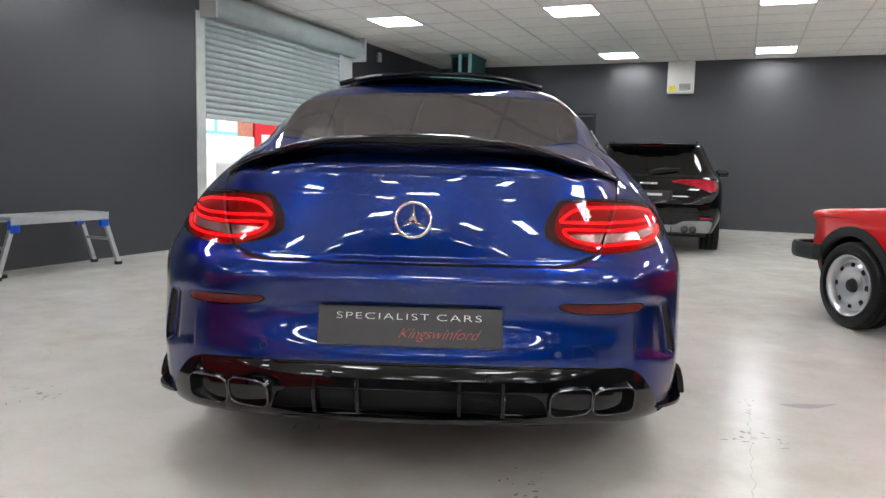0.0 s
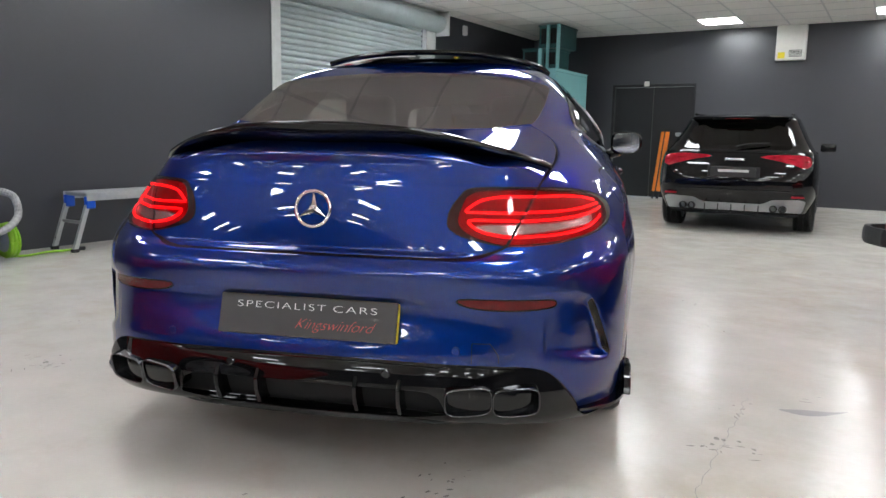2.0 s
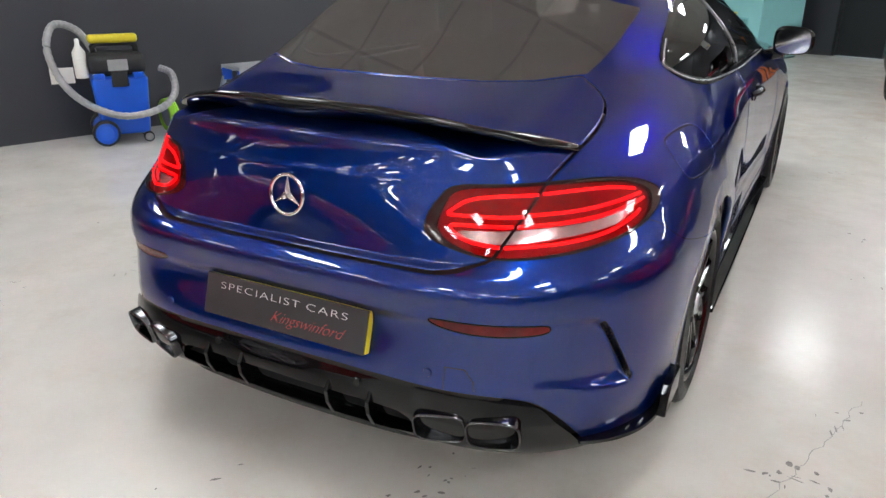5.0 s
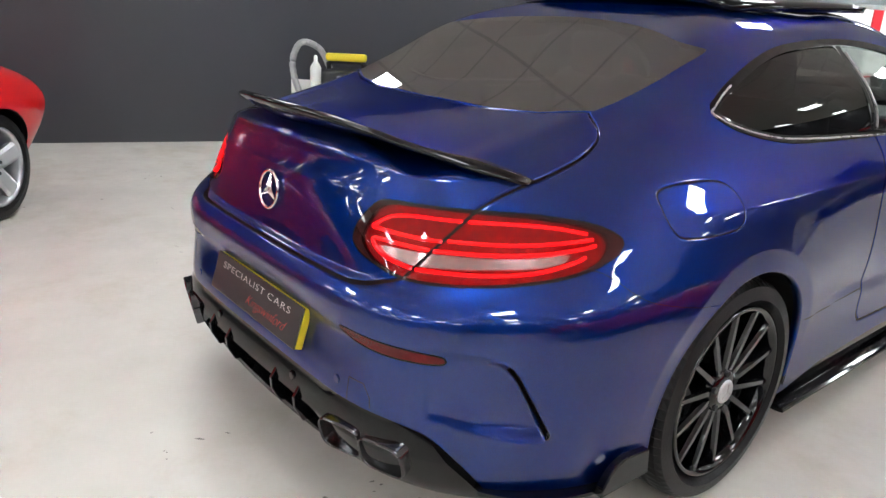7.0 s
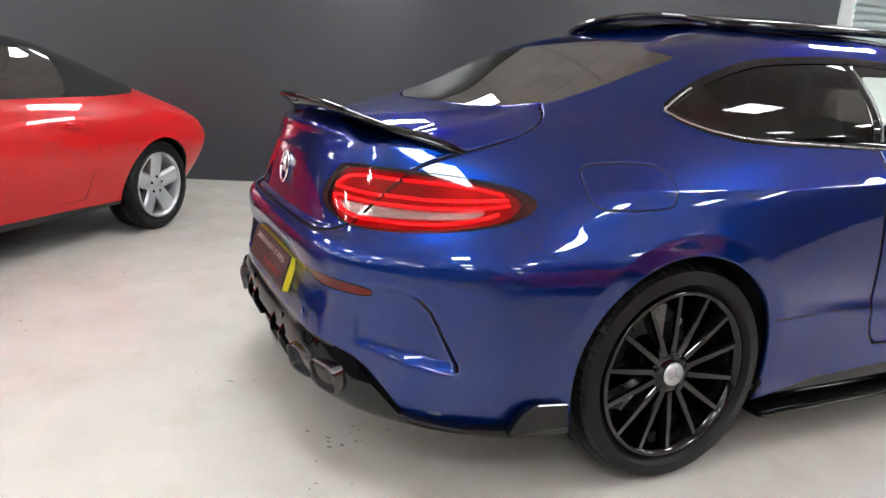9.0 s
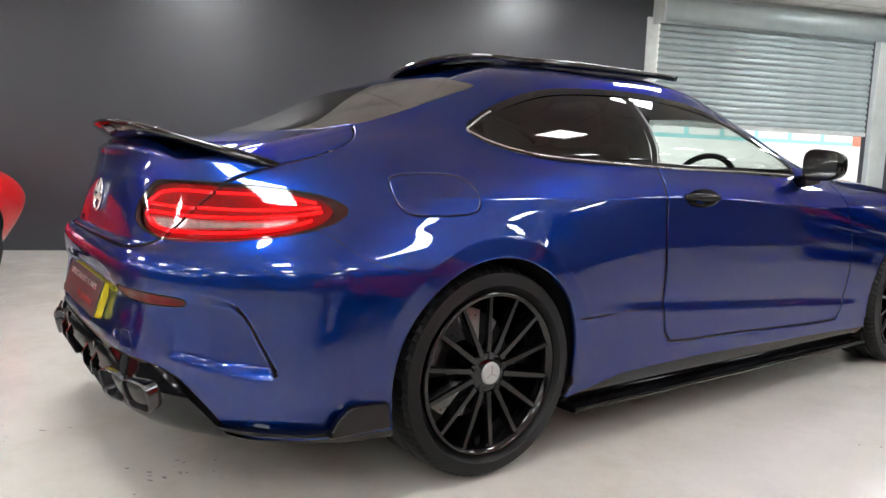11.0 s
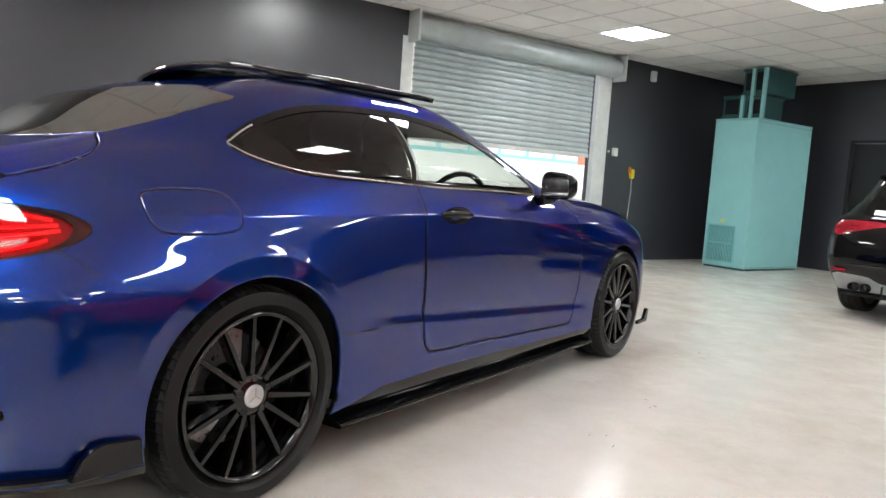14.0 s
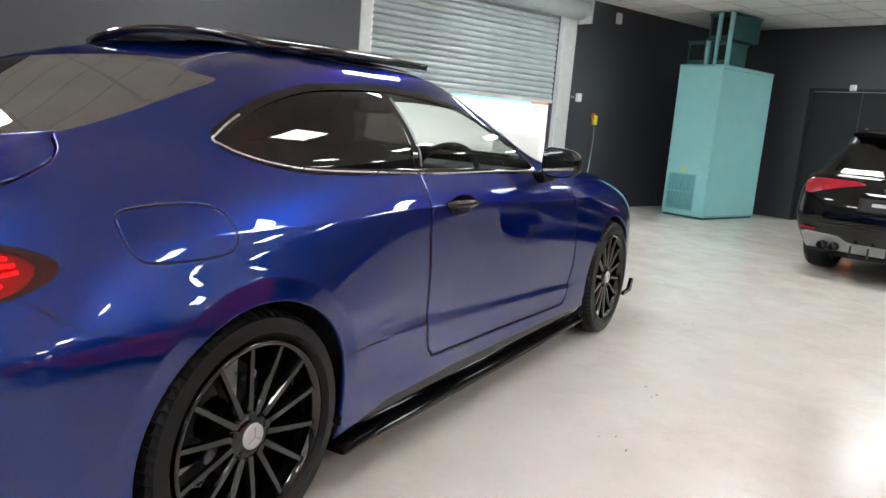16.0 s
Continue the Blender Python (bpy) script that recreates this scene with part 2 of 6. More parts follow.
def lathe(bm, prof, seg=48, axis="x", start=0.0, span=math.tau):
    """Turns (radius, along) pairs round an axis."""
    full = abs(span - math.tau) < 1e-6
    n = seg if full else seg + 1
    rings = []
    for i in range(n):
        t = start + span * i / seg
        c, s = math.cos(t), math.sin(t)
        rings.append([bm.verts.new((a, r * c, r * s) if axis == "x" else ((r * c, r * s, a) if axis == "z" else (r * c, a, r * s))) for r, a in prof])
    for i in range(seg):
        p, q = rings[i], rings[(i + 1) % n]
        for k in range(len(prof) - 1):
            bm.faces.new((p[k], p[k + 1], q[k + 1], q[k]))
    return bm


def prism(bm, poly, d0, d1, axis="x"):
    """A plate from a 2D outline, between two depths on an axis."""
    def at(p, d):
        return (d, p[0], p[1]) if axis == "x" else ((p[0], d, p[1]) if axis == "y" else (p[0], p[1], d))
    a = [bm.verts.new(at(p, d0)) for p in poly]
    b = [bm.verts.new(at(p, d1)) for p in poly]
    n = len(poly)
    for i in range(n):
        bm.faces.new((a[i], a[(i + 1) % n], b[(i + 1) % n], b[i]))
    bm.faces.new(a[::-1])
    bm.faces.new(b)
    bmesh.ops.recalc_face_normals(bm, faces=bm.faces)
    return bm


def spline(pts, n=12, closed=False):
    """Points of a smooth line through pts."""
    P = [np.array(p, float) for p in pts]
    out = []
    N = len(P)
    for i in range(N if closed else N - 1):
        if closed:
            p0, p1, p2, p3 = P[i - 1], P[i], P[(i + 1) % N], P[(i + 2) % N]
        else:
            p0, p1, p2, p3 = P[max(i - 1, 0)], P[i], P[i + 1], P[min(i + 2, N - 1)]
        for k in range(n):
            t = k / n
            out.append(0.5 * (2 * p1 + (p2 - p0) * t + (2 * p0 - 5 * p1 + 4 * p2 - p3) * t * t + (3 * p1 - p0 - 3 * p2 + p3) * t ** 3))
    if not closed:
        out.append(P[-1])
    return np.array(out)


# ================= smooth shells cut into panels =================
def bspline_rows(C, fine):
    """Cubic B-spline through the rows of C (its ends already extended by one row), fine steps a span."""
    n = C.shape[0]
    steps = fine if isinstance(fine, (list, tuple)) else [fine] * (n - 3)
    out = []
    for i in range(n - 3):
        for k in range(steps[i]):
            t = k / steps[i]
            w = ((1 - t) ** 3 / 6, (3 * t ** 3 - 6 * t * t + 4) / 6, (-3 * t ** 3 + 3 * t * t + 3 * t + 1) / 6, t ** 3 / 6)
            out.append(sum(w[j] * C[i + j] for j in range(4)))
    out.append((C[n - 3] + 4 * C[n - 2] + C[n - 1]) / 6)
    return np.array(out)


FLIP = np.array([-1.0, 1.0, 1.0])


def extend(net, mirror_top=True):
    """One more column and row round a half net, mirrored at the middle plane."""
    cols = np.concatenate([net[:, 1:2] * FLIP, net, net[:, -2:-1] * FLIP], axis=1)
    top = cols[-2:-1] * FLIP if mirror_top else 2 * cols[-1:] - cols[-2:-1]
    bottom = 2 * cols[:1] - cols[1:2]
    return np.concatenate([bottom, cols, top], axis=0)


def smooth_shell(net, fine_r, fine_c, mirror_top=True, rounds=3):
    """A dense grid on a smooth surface that passes close to the net's points."""
    net = np.array(net, float)
    work = net.copy()
    for _ in range(rounds):
        e = extend(work, mirror_top)
        p = (e[:-2] + 4 * e[1:-1] + e[2:]) / 6
        p = (p[:, :-2] + 4 * p[:, 1:-1] + p[:, 2:]) / 6
        work = work + 0.85 * (net - p)
    e = extend(work, mirror_top)
    g = bspline_rows(e, fine_r)
    g = bspline_rows(g.transpose(1, 0, 2), fine_c).transpose(1, 0, 2)
    return g


class Skin:
    """A triangle skin with normals, which can be cut along smooth lines."""

    def __init__(self, V, N, T):
        self.V, self.N, self.T = V, N, T

    @staticmethod
    def grid(G):
        R, C, _ = G.shape
        du = np.gradient(G, axis=1)
        dv = np.gradient(G, axis=0)
        N = np.cross(du, dv)
        N /= np.maximum(np.linalg.norm(N, axis=2, keepdims=True), 1e-12)
        i = np.arange(R * C).reshape(R, C)
        a, b, c, d = i[:-1, :-1].ravel(), i[:-1, 1:].ravel(), i[1:, 1:].ravel(), i[1:, :-1].ravel()
        T = np.concatenate([np.stack([a, b, c], 1), np.stack([a, c, d], 1)])
        return Skin(G.reshape(-1, 3).copy(), N.reshape(-1, 3).copy(), T)

    def cut(self, f):
        """Splits along f = 0 into (f <= 0, f > 0)."""
        V, N, T = self.V, self.N, self.T
        F = f(V)
        F = np.where(np.abs(F) < 1e-7, 1e-7, F)
        inside = F < 0
        k = inside[T].sum(1)
        newV, newN, cache = [], [], {}
        base = len(V)

        def mid(a, b):
            key = (a, b) if a < b else (b, a)
            if key not in cache:
                t = F[a] / (F[a] - F[b])
                newV.append(V[a] + t * (V[b] - V[a]))
                newN.append(N[a] + t * (N[b] - N[a]))
                cache[key] = base + len(newV) - 1
            return cache[key]

        ins, outs = [T[k == 3]], [T[k == 0]]
        ti, to = [], []
        for tri in T[(k == 1) | (k == 2)]:
            s = [bool(inside[v]) for v in tri]
            lone = s.index(sum(s) == 1)
            a, b, c = int(tri[lone]), int(tri[(lone + 1) % 3]), int(tri[(lone + 2) % 3])
            p, q = mid(a, b), mid(a, c)
            (ti if s[lone] else to).append((a, p, q))
            other = to if s[lone] else ti
            other.append((p, b, c))
            other.append((p, c, q))
        if ti:
            ins.append(np.array(ti))
            outs.append(np.array(to))
        VV = np.concatenate([V, np.array(newV).reshape(-1, 3)])
        NN = np.concatenate([N, np.array(newN).reshape(-1, 3)])
        return Skin(VV, NN, np.concatenate(ins)).tidy(), Skin(VV, NN, np.concatenate(outs)).tidy()

    def tidy(self):
        used, inv = np.unique(self.T, return_inverse=True)
        return Skin(self.V[used], self.N[used], inv.reshape(-1, 3))

    def mirrored(self):
        return Skin(self.V * FLIP, self.N * FLIP, self.T[:, ::-1])

    def plus(self, o):
        return Skin(np.concatenate([self.V, o.V]), np.concatenate([self.N, o.N]), np.concatenate([self.T, o.T + len(self.V)]))

    def both(self):
        return self.plus(self.mirrored())

    def moved(self, d):
        n = self.N / np.maximum(np.linalg.norm(self.N, axis=1, keepdims=True), 1e-9)
        return Skin(self.V + n * d, self.N, self.T)

    def mesh(self, name):
        me = bpy.data.meshes.new(name)
        me.from_pydata(self.V.tolist(), [], self.T.tolist())
        n = self.N / np.maximum(np.linalg.norm(self.N, axis=1, keepdims=True), 1e-9)
        for p in me.polygons:
            p.use_smooth = True
        me.normals_split_custom_set_from_vertices(n.tolist())
        return me


def evened(s, axis, bow, fit=True):
    """The skin laid on one smooth low-order surface along an axis, as pressed glass is, its normals bowed a little more."""
    a, b = [k for k in range(3) if k != axis]
    u, v = s.V[:, a], s.V[:, b]
    u0, v0, us, vs = u.mean(), v.mean(), np.ptp(u) / 2, np.ptp(v) / 2
    p, q = (u - u0) / us, (v - v0) / vs
    terms = np.stack([np.ones_like(p), p, q, p * p, p * q, q * q, p * p * q, p * q * q, p ** 4], 1)
    c = np.linalg.lstsq(terms, s.V[:, axis], rcond=None)[0]
    V = s.V.copy()
    if fit:
        V[:, axis] = terms @ c
    c = np.linalg.lstsq(terms[:, :6], s.V[:, axis], rcond=None)[0]
    dp = (c[1] + 2 * c[3] * p + c[4] * q) / us
    dq = (c[2] + c[4] * p + 2 * c[5] * q) / vs
    N = np.zeros_like(V)
    N[:, axis], N[:, a], N[:, b] = 1, -dp, -dq
    N /= np.linalg.norm(N, axis=1, keepdims=True)
    N *= np.sign((N * s.N).sum(1, keepdims=True).mean())
    N = N + bow(V)
    N /= np.linalg.norm(N, axis=1, keepdims=True)
    return Skin(V, N, s.T)


def rolled(s, f, sign, gap, w=0.0055, k=0.0020):
    """The skin with its edge along the line f = 0 turned in over a width w, as pressed panels are."""
    for q in (w * .35, w * .7, w):
        a, b = s.cut(lambda V: sign * f(V) - gap - q)
        s = a.plus(b)
    V, h = s.V, 1e-4
    a = np.clip(sign * f(V) - gap, 0, None)
    near = a < w
    fade = np.where(near, 1 - a / w, 0)
    grad = np.zeros_like(V)
    for j in range(3):
        e = np.zeros(3)
        e[j] = h
        grad[near, j] = sign * (f(V[near] + e) - f(V[near] - e)) / (2 * h)
    n = s.N / np.maximum(np.linalg.norm(s.N, axis=1, keepdims=True), 1e-9)
    N = n - (2 * k / w * fade)[:, None] * np.clip(grad, -1, 1)
    return Skin(V - n * (k * fade ** 2)[:, None], N / np.linalg.norm(N, axis=1, keepdims=True), s.T)


def inside_of(poly, coords):
    """Signed distance to a closed outline (negative inside) for the points' 2D coordinates."""
    P = np.array(poly, float)
    Q = np.roll(P, -1, axis=0)

    def f(V):
        c = coords(V)
        best = np.full(len(c), 1e9)
        odd = np.zeros(len(c), bool)
        for p, q in zip(P, Q):
            d = q - p
            t = np.clip(((c - p) @ d) / max(d @ d, 1e-12), 0, 1)
            best = np.minimum(best, np.linalg.norm(c - p - t[:, None] * d, axis=1))
            cross = (p[1] > c[:, 1]) != (q[1] > c[:, 1])
            with np.errstate(divide="ignore", invalid="ignore"):
                xx = p[0] + (c[:, 1] - p[1]) * (q[0] - p[0]) / np.where(q[1] == p[1], 1e-12, q[1] - p[1])
            odd ^= cross & (c[:, 0] < xx)
        return np.where(odd, -best, best)
    return f


def near_line(pts, coords, width):
    """Negative within width of an open line."""
    P = np.array(pts, float)

    def f(V):
        c = coords(V)
        best = np.full(len(c), 1e9)
        for p, q in zip(P[:-1], P[1:]):
            d = q - p
            t = np.clip(((c - p) @ d) / max(d @ d, 1e-12), 0, 1)
            best = np.minimum(best, np.linalg.norm(c - p - t[:, None] * d, axis=1))
        return best - width
    return f


def side(V):
    return V[:, 1:3]


def wrap(V):
    w = np.abs(V[:, 0]) + V[:, 1]
    return np.stack([np.where(w < 0, w / 1.035, w), V[:, 2]], 1)


def rear(V):
    return np.stack([np.abs(V[:, 0]), V[:, 2]], 1)


def plan(V):
    return np.stack([np.abs(V[:, 0]), V[:, 1]], 1)


def only(f, cond):
    return lambda V: np.where(cond(V), f(V), np.abs(f(V)) + 0.05)


def offset(f, d):
    return lambda V: f(V) + d
# ================= the blue coupe: design lines from sill to roof, rear middle round to front middle =================
UNDERSIDE = ((0, -.893, .25), (.304, -.893, .25), (.536, -.872, .25), (.688, -.727, .23), (.789, -.498, .2), (.8, -.208, .19), (.8, .1, .19), (.79, .45, .17), (.785, 1, .165), (.785, 1.7, .165), (.785, 2.3, .17), (.79, 2.84, .18), (.76, 3.2, .18), (.6, 3.48, .18), (0, 3.64, .18))
LOWER_EDGE = ((0, -.965, .275), (.304, -.96, .275), (.557, -.929, .275), (.754, -.778, .25), (.86, -.519, .215), (.875, -.208, .21), (.875, .1, .21), (.865, .45, .19), (.86, 1, .185), (.86, 1.7, .185), (.862, 2.3, .19), (.875, 2.84, .2), (.85, 3.22, .2), (.68, 3.53, .2), (0, 3.7, .2))
FOOT = ((0, -1.005, .43), (.304, -.999, .43), (.573, -.96, .42), (.786, -.763, .41), (.882, -.519, .4), (.893, -.208, .4), (.893, .1, .4), (.884, .45, .36), (.868, 1, .34), (.866, 1.7, .33), (.876, 2.3, .33), (.9, 2.84, .36), (.868, 3.25, .38), (.69, 3.57, .4), (0, 3.75, .4))
HOLLOW = ((0, -.974, .57), (.304, -.976, .575), (.573, -.953, .58), (.776, -.763, .57), (.882, -.519, .56), (.904, -.208, .56), (.912, .1, .56), (.897, .45, .52), (.876, 1, .51), (.874, 1.7, .5), (.884, 2.3, .5), (.912, 2.84, .53), (.872, 3.25, .54), (.68, 3.55, .55), (0, 3.74, .56))
BUMPER_LINE = ((0, -1.005, .665), (.304, -.999, .67), (.568, -.953, .685), (.766, -.763, .69), (.878, -.519, .68), (.904, -.208, .675), (.912, .1, .675), (.898, .45, .65), (.875, 1, .64), (.873, 1.7, .63), (.884, 2.3, .62), (.905, 2.84, .65), (.865, 3.25, .65), (.665, 3.53, .65), (0, 3.71, .67))
LAMP_FOOT = ((0, -.96, .739), (.304, -.95, .739), (.531, -.893, .759), (.724, -.727, .769), (.842, -.498, .769), (.876, -.208, .774), (.888, .1, .78), (.883, .45, .775), (.866, 1, .765), (.865, 1.7, .755), (.874, 2.3, .745), (.888, 2.84, .75), (.842, 3.25, .75), (.64, 3.49, .745), (0, 3.67, .76))
CHARACTER = ((0, -.943, .834), (.304, -.924, .834), (.526, -.859, .839), (.693, -.685, .849), (.805, -.472, .849), (.848, -.208, .854), (.866, .1, .86), (.866, .45, .862), (.857, 1, .858), (.857, 1.7, .852), (.854, 2.3, .845), (.84, 2.84, .845), (.785, 3.2, .83), (.6, 3.42, .815), (0, 3.59, .825))
SHOULDER = ((0, -.919, .929), (.304, -.895, .929), (.521, -.815, .924), (.648, -.633, .934), (.735, -.415, .944), (.786, -.208, .949), (.816, .1, .95), (.835, .45, .945), (.841, 1, .935), (.840, 1.7, .92), (.826, 2.3, .905), (.76, 2.84, .915), (.68, 3.15, .895), (.5, 3.36, .875), (0, 3.49, .885))
BELT = ((0, -.851, 1.004), (.293, -.82, .999), (.486, -.727, .989), (.592, -.519, 1.004), (.655, -.311, 1.034), (.704, -.104, 1.044), (.753, .17, 1.025), (.787, .45, 1.01), (.802, 1, 1), (.800, 1.7, .985), (.765, 2.25, .955), (.62, 2.7, .965), (.5, 3, .945), (.34, 3.2, .92), (0, 3.32, .92))
GLASS_FOOT = ((0, -.335, 1.052), (.283, -.33, 1.057), (.45, -.325, 1.075), (.55, -.285, 1.094), (.615, -.145, 1.099), (.681, .03, 1.093), (.729, .22, 1.08), (.770, .5, 1.07), (.793, 1, 1.06), (.784, 1.6, 1.05), (.72, 1.98, 1.03), (.56, 2.36, 1), (.42, 2.47, 1), (.24, 2.54, 1), (0, 2.57, 1))
GLASS_MIDDLE = ((0, -.06, 1.183), (.27, -.06, 1.184), (.44, -.07, 1.184), (.54, -.07, 1.188), (.59, .05, 1.198), (.646, .2, 1.194), (.673, .38, 1.179), (.704, .65, 1.17), (.725, 1, 1.165), (.715, 1.42, 1.155), (.652, 1.8, 1.125), (.52, 2.08, 1.105), (.39, 2.17, 1.108), (.21, 2.23, 1.112), (0, 2.25, 1.114))
ROOF_RAIL = ((0, .27, 1.326), (.25, .26, 1.324), (.41, .215, 1.313), (.503, .175, 1.292), (.546, .26, 1.289), (.573, .42, 1.287), (.589, .62, 1.286), (.599, .85, 1.28), (.608, 1.05, 1.283), (.606, 1.3, 1.275), (.575, 1.5, 1.255), (.48, 1.7, 1.245), (.36, 1.78, 1.252), (.19, 1.83, 1.258), (0, 1.85, 1.26))
ROOF_SHOULDER = ((0, .58, 1.388), (.2, .575, 1.385), (.315, .565, 1.379), (.395, .575, 1.369), (.432, .66, 1.364), (.45, .77, 1.360), (.463, .87, 1.357), (.472, .96, 1.358), (.475, 1.06, 1.36), (.473, 1.18, 1.357), (.45, 1.28, 1.352), (.37, 1.38, 1.35), (.27, 1.43, 1.352), (.14, 1.45, 1.354), (0, 1.46, 1.356))
ROOF_MIDDLE = tuple((0, .85 + .024 * k, 1.398 + .0004 * k) for k in range(15))
LINES = (UNDERSIDE, LOWER_EDGE, FOOT, HOLLOW, BUMPER_LINE, LAMP_FOOT, CHARACTER, SHOULDER, BELT, GLASS_FOOT, GLASS_MIDDLE, ROOF_RAIL, ROOF_SHOULDER, ROOF_MIDDLE)


def step(a):
    a = np.clip(a, 0, 1)
    return a * a * (3 - 2 * a)


def ridges(V):
    """Pressed creases: how far each point of the shell stands out or in."""
    x, y, z = V.T
    w = x + y
    side_on = step((x - .55) / .1)
    out = .0012 * np.exp(-np.abs(z - .904) / .010) * step((.47 - x) / .06) * (y < -.6)
    # shoulder crease through the door handle
    zc = np.interp(y, (-.4, 0, .8, 1.3, 1.8, 2.6), (.872, .868, .880, .871, .842, .828))
    out += .016 * np.exp(-np.where(z > zc, (z - zc) / .06, (zc - z) / .30)) * side_on * step((y + .42) / .25) * step((2.9 - y) / .6)
    # ledge low on the door, sharp at its foot
    zs = np.interp(y, (.35, .44, .93, 2.37, 2.5), (.505, .497, .436, .355, .35))
    h = z - zs
    ledge = np.interp(y, (.45, .85, 2.35), (.025, .055, .028))
    out -= .010 * np.where(h < ledge, step(h / ledge), np.exp(-np.maximum(h - ledge, 0) / .14)) * side_on * step((y - .38) / .4) * step((2.5 - y) / .4)
    # flare round the rear wheel opening
    r = np.hypot(y, z - .335)
    out += .005 * np.exp(-np.where(r > .423, (r - .423) / .06, (.423 - r) / .035)) * side_on * step((z - .35) / .15) * step((1.0 - np.abs(y)) / .4)
    # hollow round the plate, deep at the corner vents
    d = inside_of(HOLLOW_EDGE, wrap)(V)
    depth = np.interp(w, (-1.1, -.45, -.25, -.10, .02, .16), (.007, .007, .006, .010, .022, .030))
    near = np.abs(near_line([(.02, .585), (.040, .566), (.10, .490), (.153, .418), (.10, .405)], wrap, 0.0)(V))
    soft = np.interp(near, (.015, .09), (.018, .032))
    foot = np.where(w < -.25, step((z - .42) / .15), 1.0)
    blend = step((w + .25) / .2)
    out -= depth * step(-d / soft) * (foot * (1 - blend) + blend) * (y < -.4)
    return out


HOLLOW_EDGE = np.array([(-1.6, .608), (-.60, .608), (-.40, .618), (-.22, .628), (-.09, .622), (-.015, .603), (.040, .566), (.10, .490), (.153, .418), (.135, .404), (.05, .407), (-.03, .412), (-.19, .436), (-.5, .44), (-1.6, .44)])
GRID_POINTS = smooth_shell(LINES, 20, [8, 12, 40, 48, 34, 34, 34, 30, 30, 30, 22, 10, 8, 8])


def lid_face(G):
    """The boot lid laid on clean sweeps: convex below its crease, hollow under the lip, nearly level on top."""
    V = G.reshape(-1, 3).copy()
    x, y, z = V.T
    # deck behind the rear window, falling gently to the lip
    here = (x < .48) & (y > -.80) & (y < -.37) & (z > .95)
    q = y + .6
    terms = np.stack([np.ones_like(x), x ** 2, x ** 4, q, q * q, x * x * q], 1)
    ideal = terms @ np.linalg.lstsq(terms[here], z[here], rcond=None)[0] + .045 * (y + .36)
    weight = step((.56 - x) / .12) * step((y + .86) / .06) * step((-.345 - y) / .05) * (z > .93)
    top = z + weight * (ideal - z)
    # crown of deck and rear window, and the lid's upper edge drawn up to the lip
    top = top + .030 * np.clip(1 - (x / .57) ** 2, 0, None) * step((y + .93) / .18) * step((.24 - y) / .45) * step((top - .95) / .06)
    top = top + .022 * np.clip(1 - (x / .60) ** 2, 0, None) * step((z - .925) / .07) * step((-.74 - y) / .11)
    # rear face
    here = (y < -.55) & (x < .50) & (z > .735) & (z < .945)
    q = top - .85
    sweep = .165 * q + .45 * q * q - .005 * np.clip(1 - (x / .54) ** 2, 0, None) ** 2 - 1.5 * np.clip(top - .904, 0, .09) ** 2
    terms = np.stack([np.ones_like(x), x ** 2, x ** 4, x * x * q], 1)
    ideal = terms @ np.linalg.lstsq(terms[here], (y - sweep)[here], rcond=None)[0] + sweep
    weight = step((.63 - x) / .14) * step((z - .712) / .02) * step((.985 - z) / .03) * (y < -.5)
    V[:, 1] = y + weight * (ideal - y)
    V[:, 2] = top
    return V.reshape(G.shape)


GRID_POINTS = lid_face(GRID_POINTS)
shell = Skin.grid(GRID_POINTS)
outward = 1.0 if (shell.N[len(shell.N) // 2] * (shell.V[len(shell.V) // 2] - np.array([0, 1.2, .6]))).sum() > 0 else -1.0
shell = Skin.grid((shell.V + shell.N * outward * ridges(shell.V)[:, None]).reshape(GRID_POINTS.shape))
if outward < 0:
    shell.N, shell.T = -shell.N, shell.T[:, ::-1]

coupe = thing("sports_coupe", pose(0, 0, 0), "metallic blue coupe with black wheels, raised sunroof and lit tail lamps", "car")
R_ARCH = 0.371


def arch(y0, r):
    return lambda V: np.hypot(V[:, 1] - y0, V[:, 2] - 0.335) - r


GAP = 0.0028
skin = shell
# lower body below the arches and the wheel openings
_, skin = skin.cut(lambda V: np.where(V[:, 0] > 0.5, arch(0.0, R_ARCH)(V), 1.0))
_, skin = skin.cut(lambda V: np.where(V[:, 0] > 0.5, arch(2.84, R_ARCH)(V), 1.0))
liner = skin.moved(-0.017)

# side glass
GLASS_LINE = spline([(.040, 1.090), (.055, 1.078), (.10, 1.058), (.2, 1.034), (.36, 1.018), (.83, 1.008), (1.4, .998), (1.70, .990), (1.80, .993), (1.70, 1.065), (1.52, 1.150), (1.32, 1.215), (1.12, 1.248), (.84, 1.262), (.5, 1.243), (.3, 1.205), (.15, 1.152), (.06, 1.104)], 8, True)
glass_f = inside_of(GLASS_LINE, side)
side_glass, skin = skin.cut(only(glass_f, lambda V: V[:, 0] > .4))
trim_band, skin = skin.cut(only(offset(glass_f, -0.020), lambda V: V[:, 0] > .4))
PILLAR = [(.824, 1.005), (.828, 1.1), (.842, 1.33)]
pillar, rest = side_glass.cut(near_line(PILLAR, side, 0.016))
front_glass, quarter_glass = rest.cut(lambda V: .83 - V[:, 1])
# rear screen and windscreen
def lid_end(V):
    return np.interp(np.abs(V[:, 0]), (0, .28, .42, .50, .56, .62), (-.440, -.425, -.385, -.345, -.305, -.27))


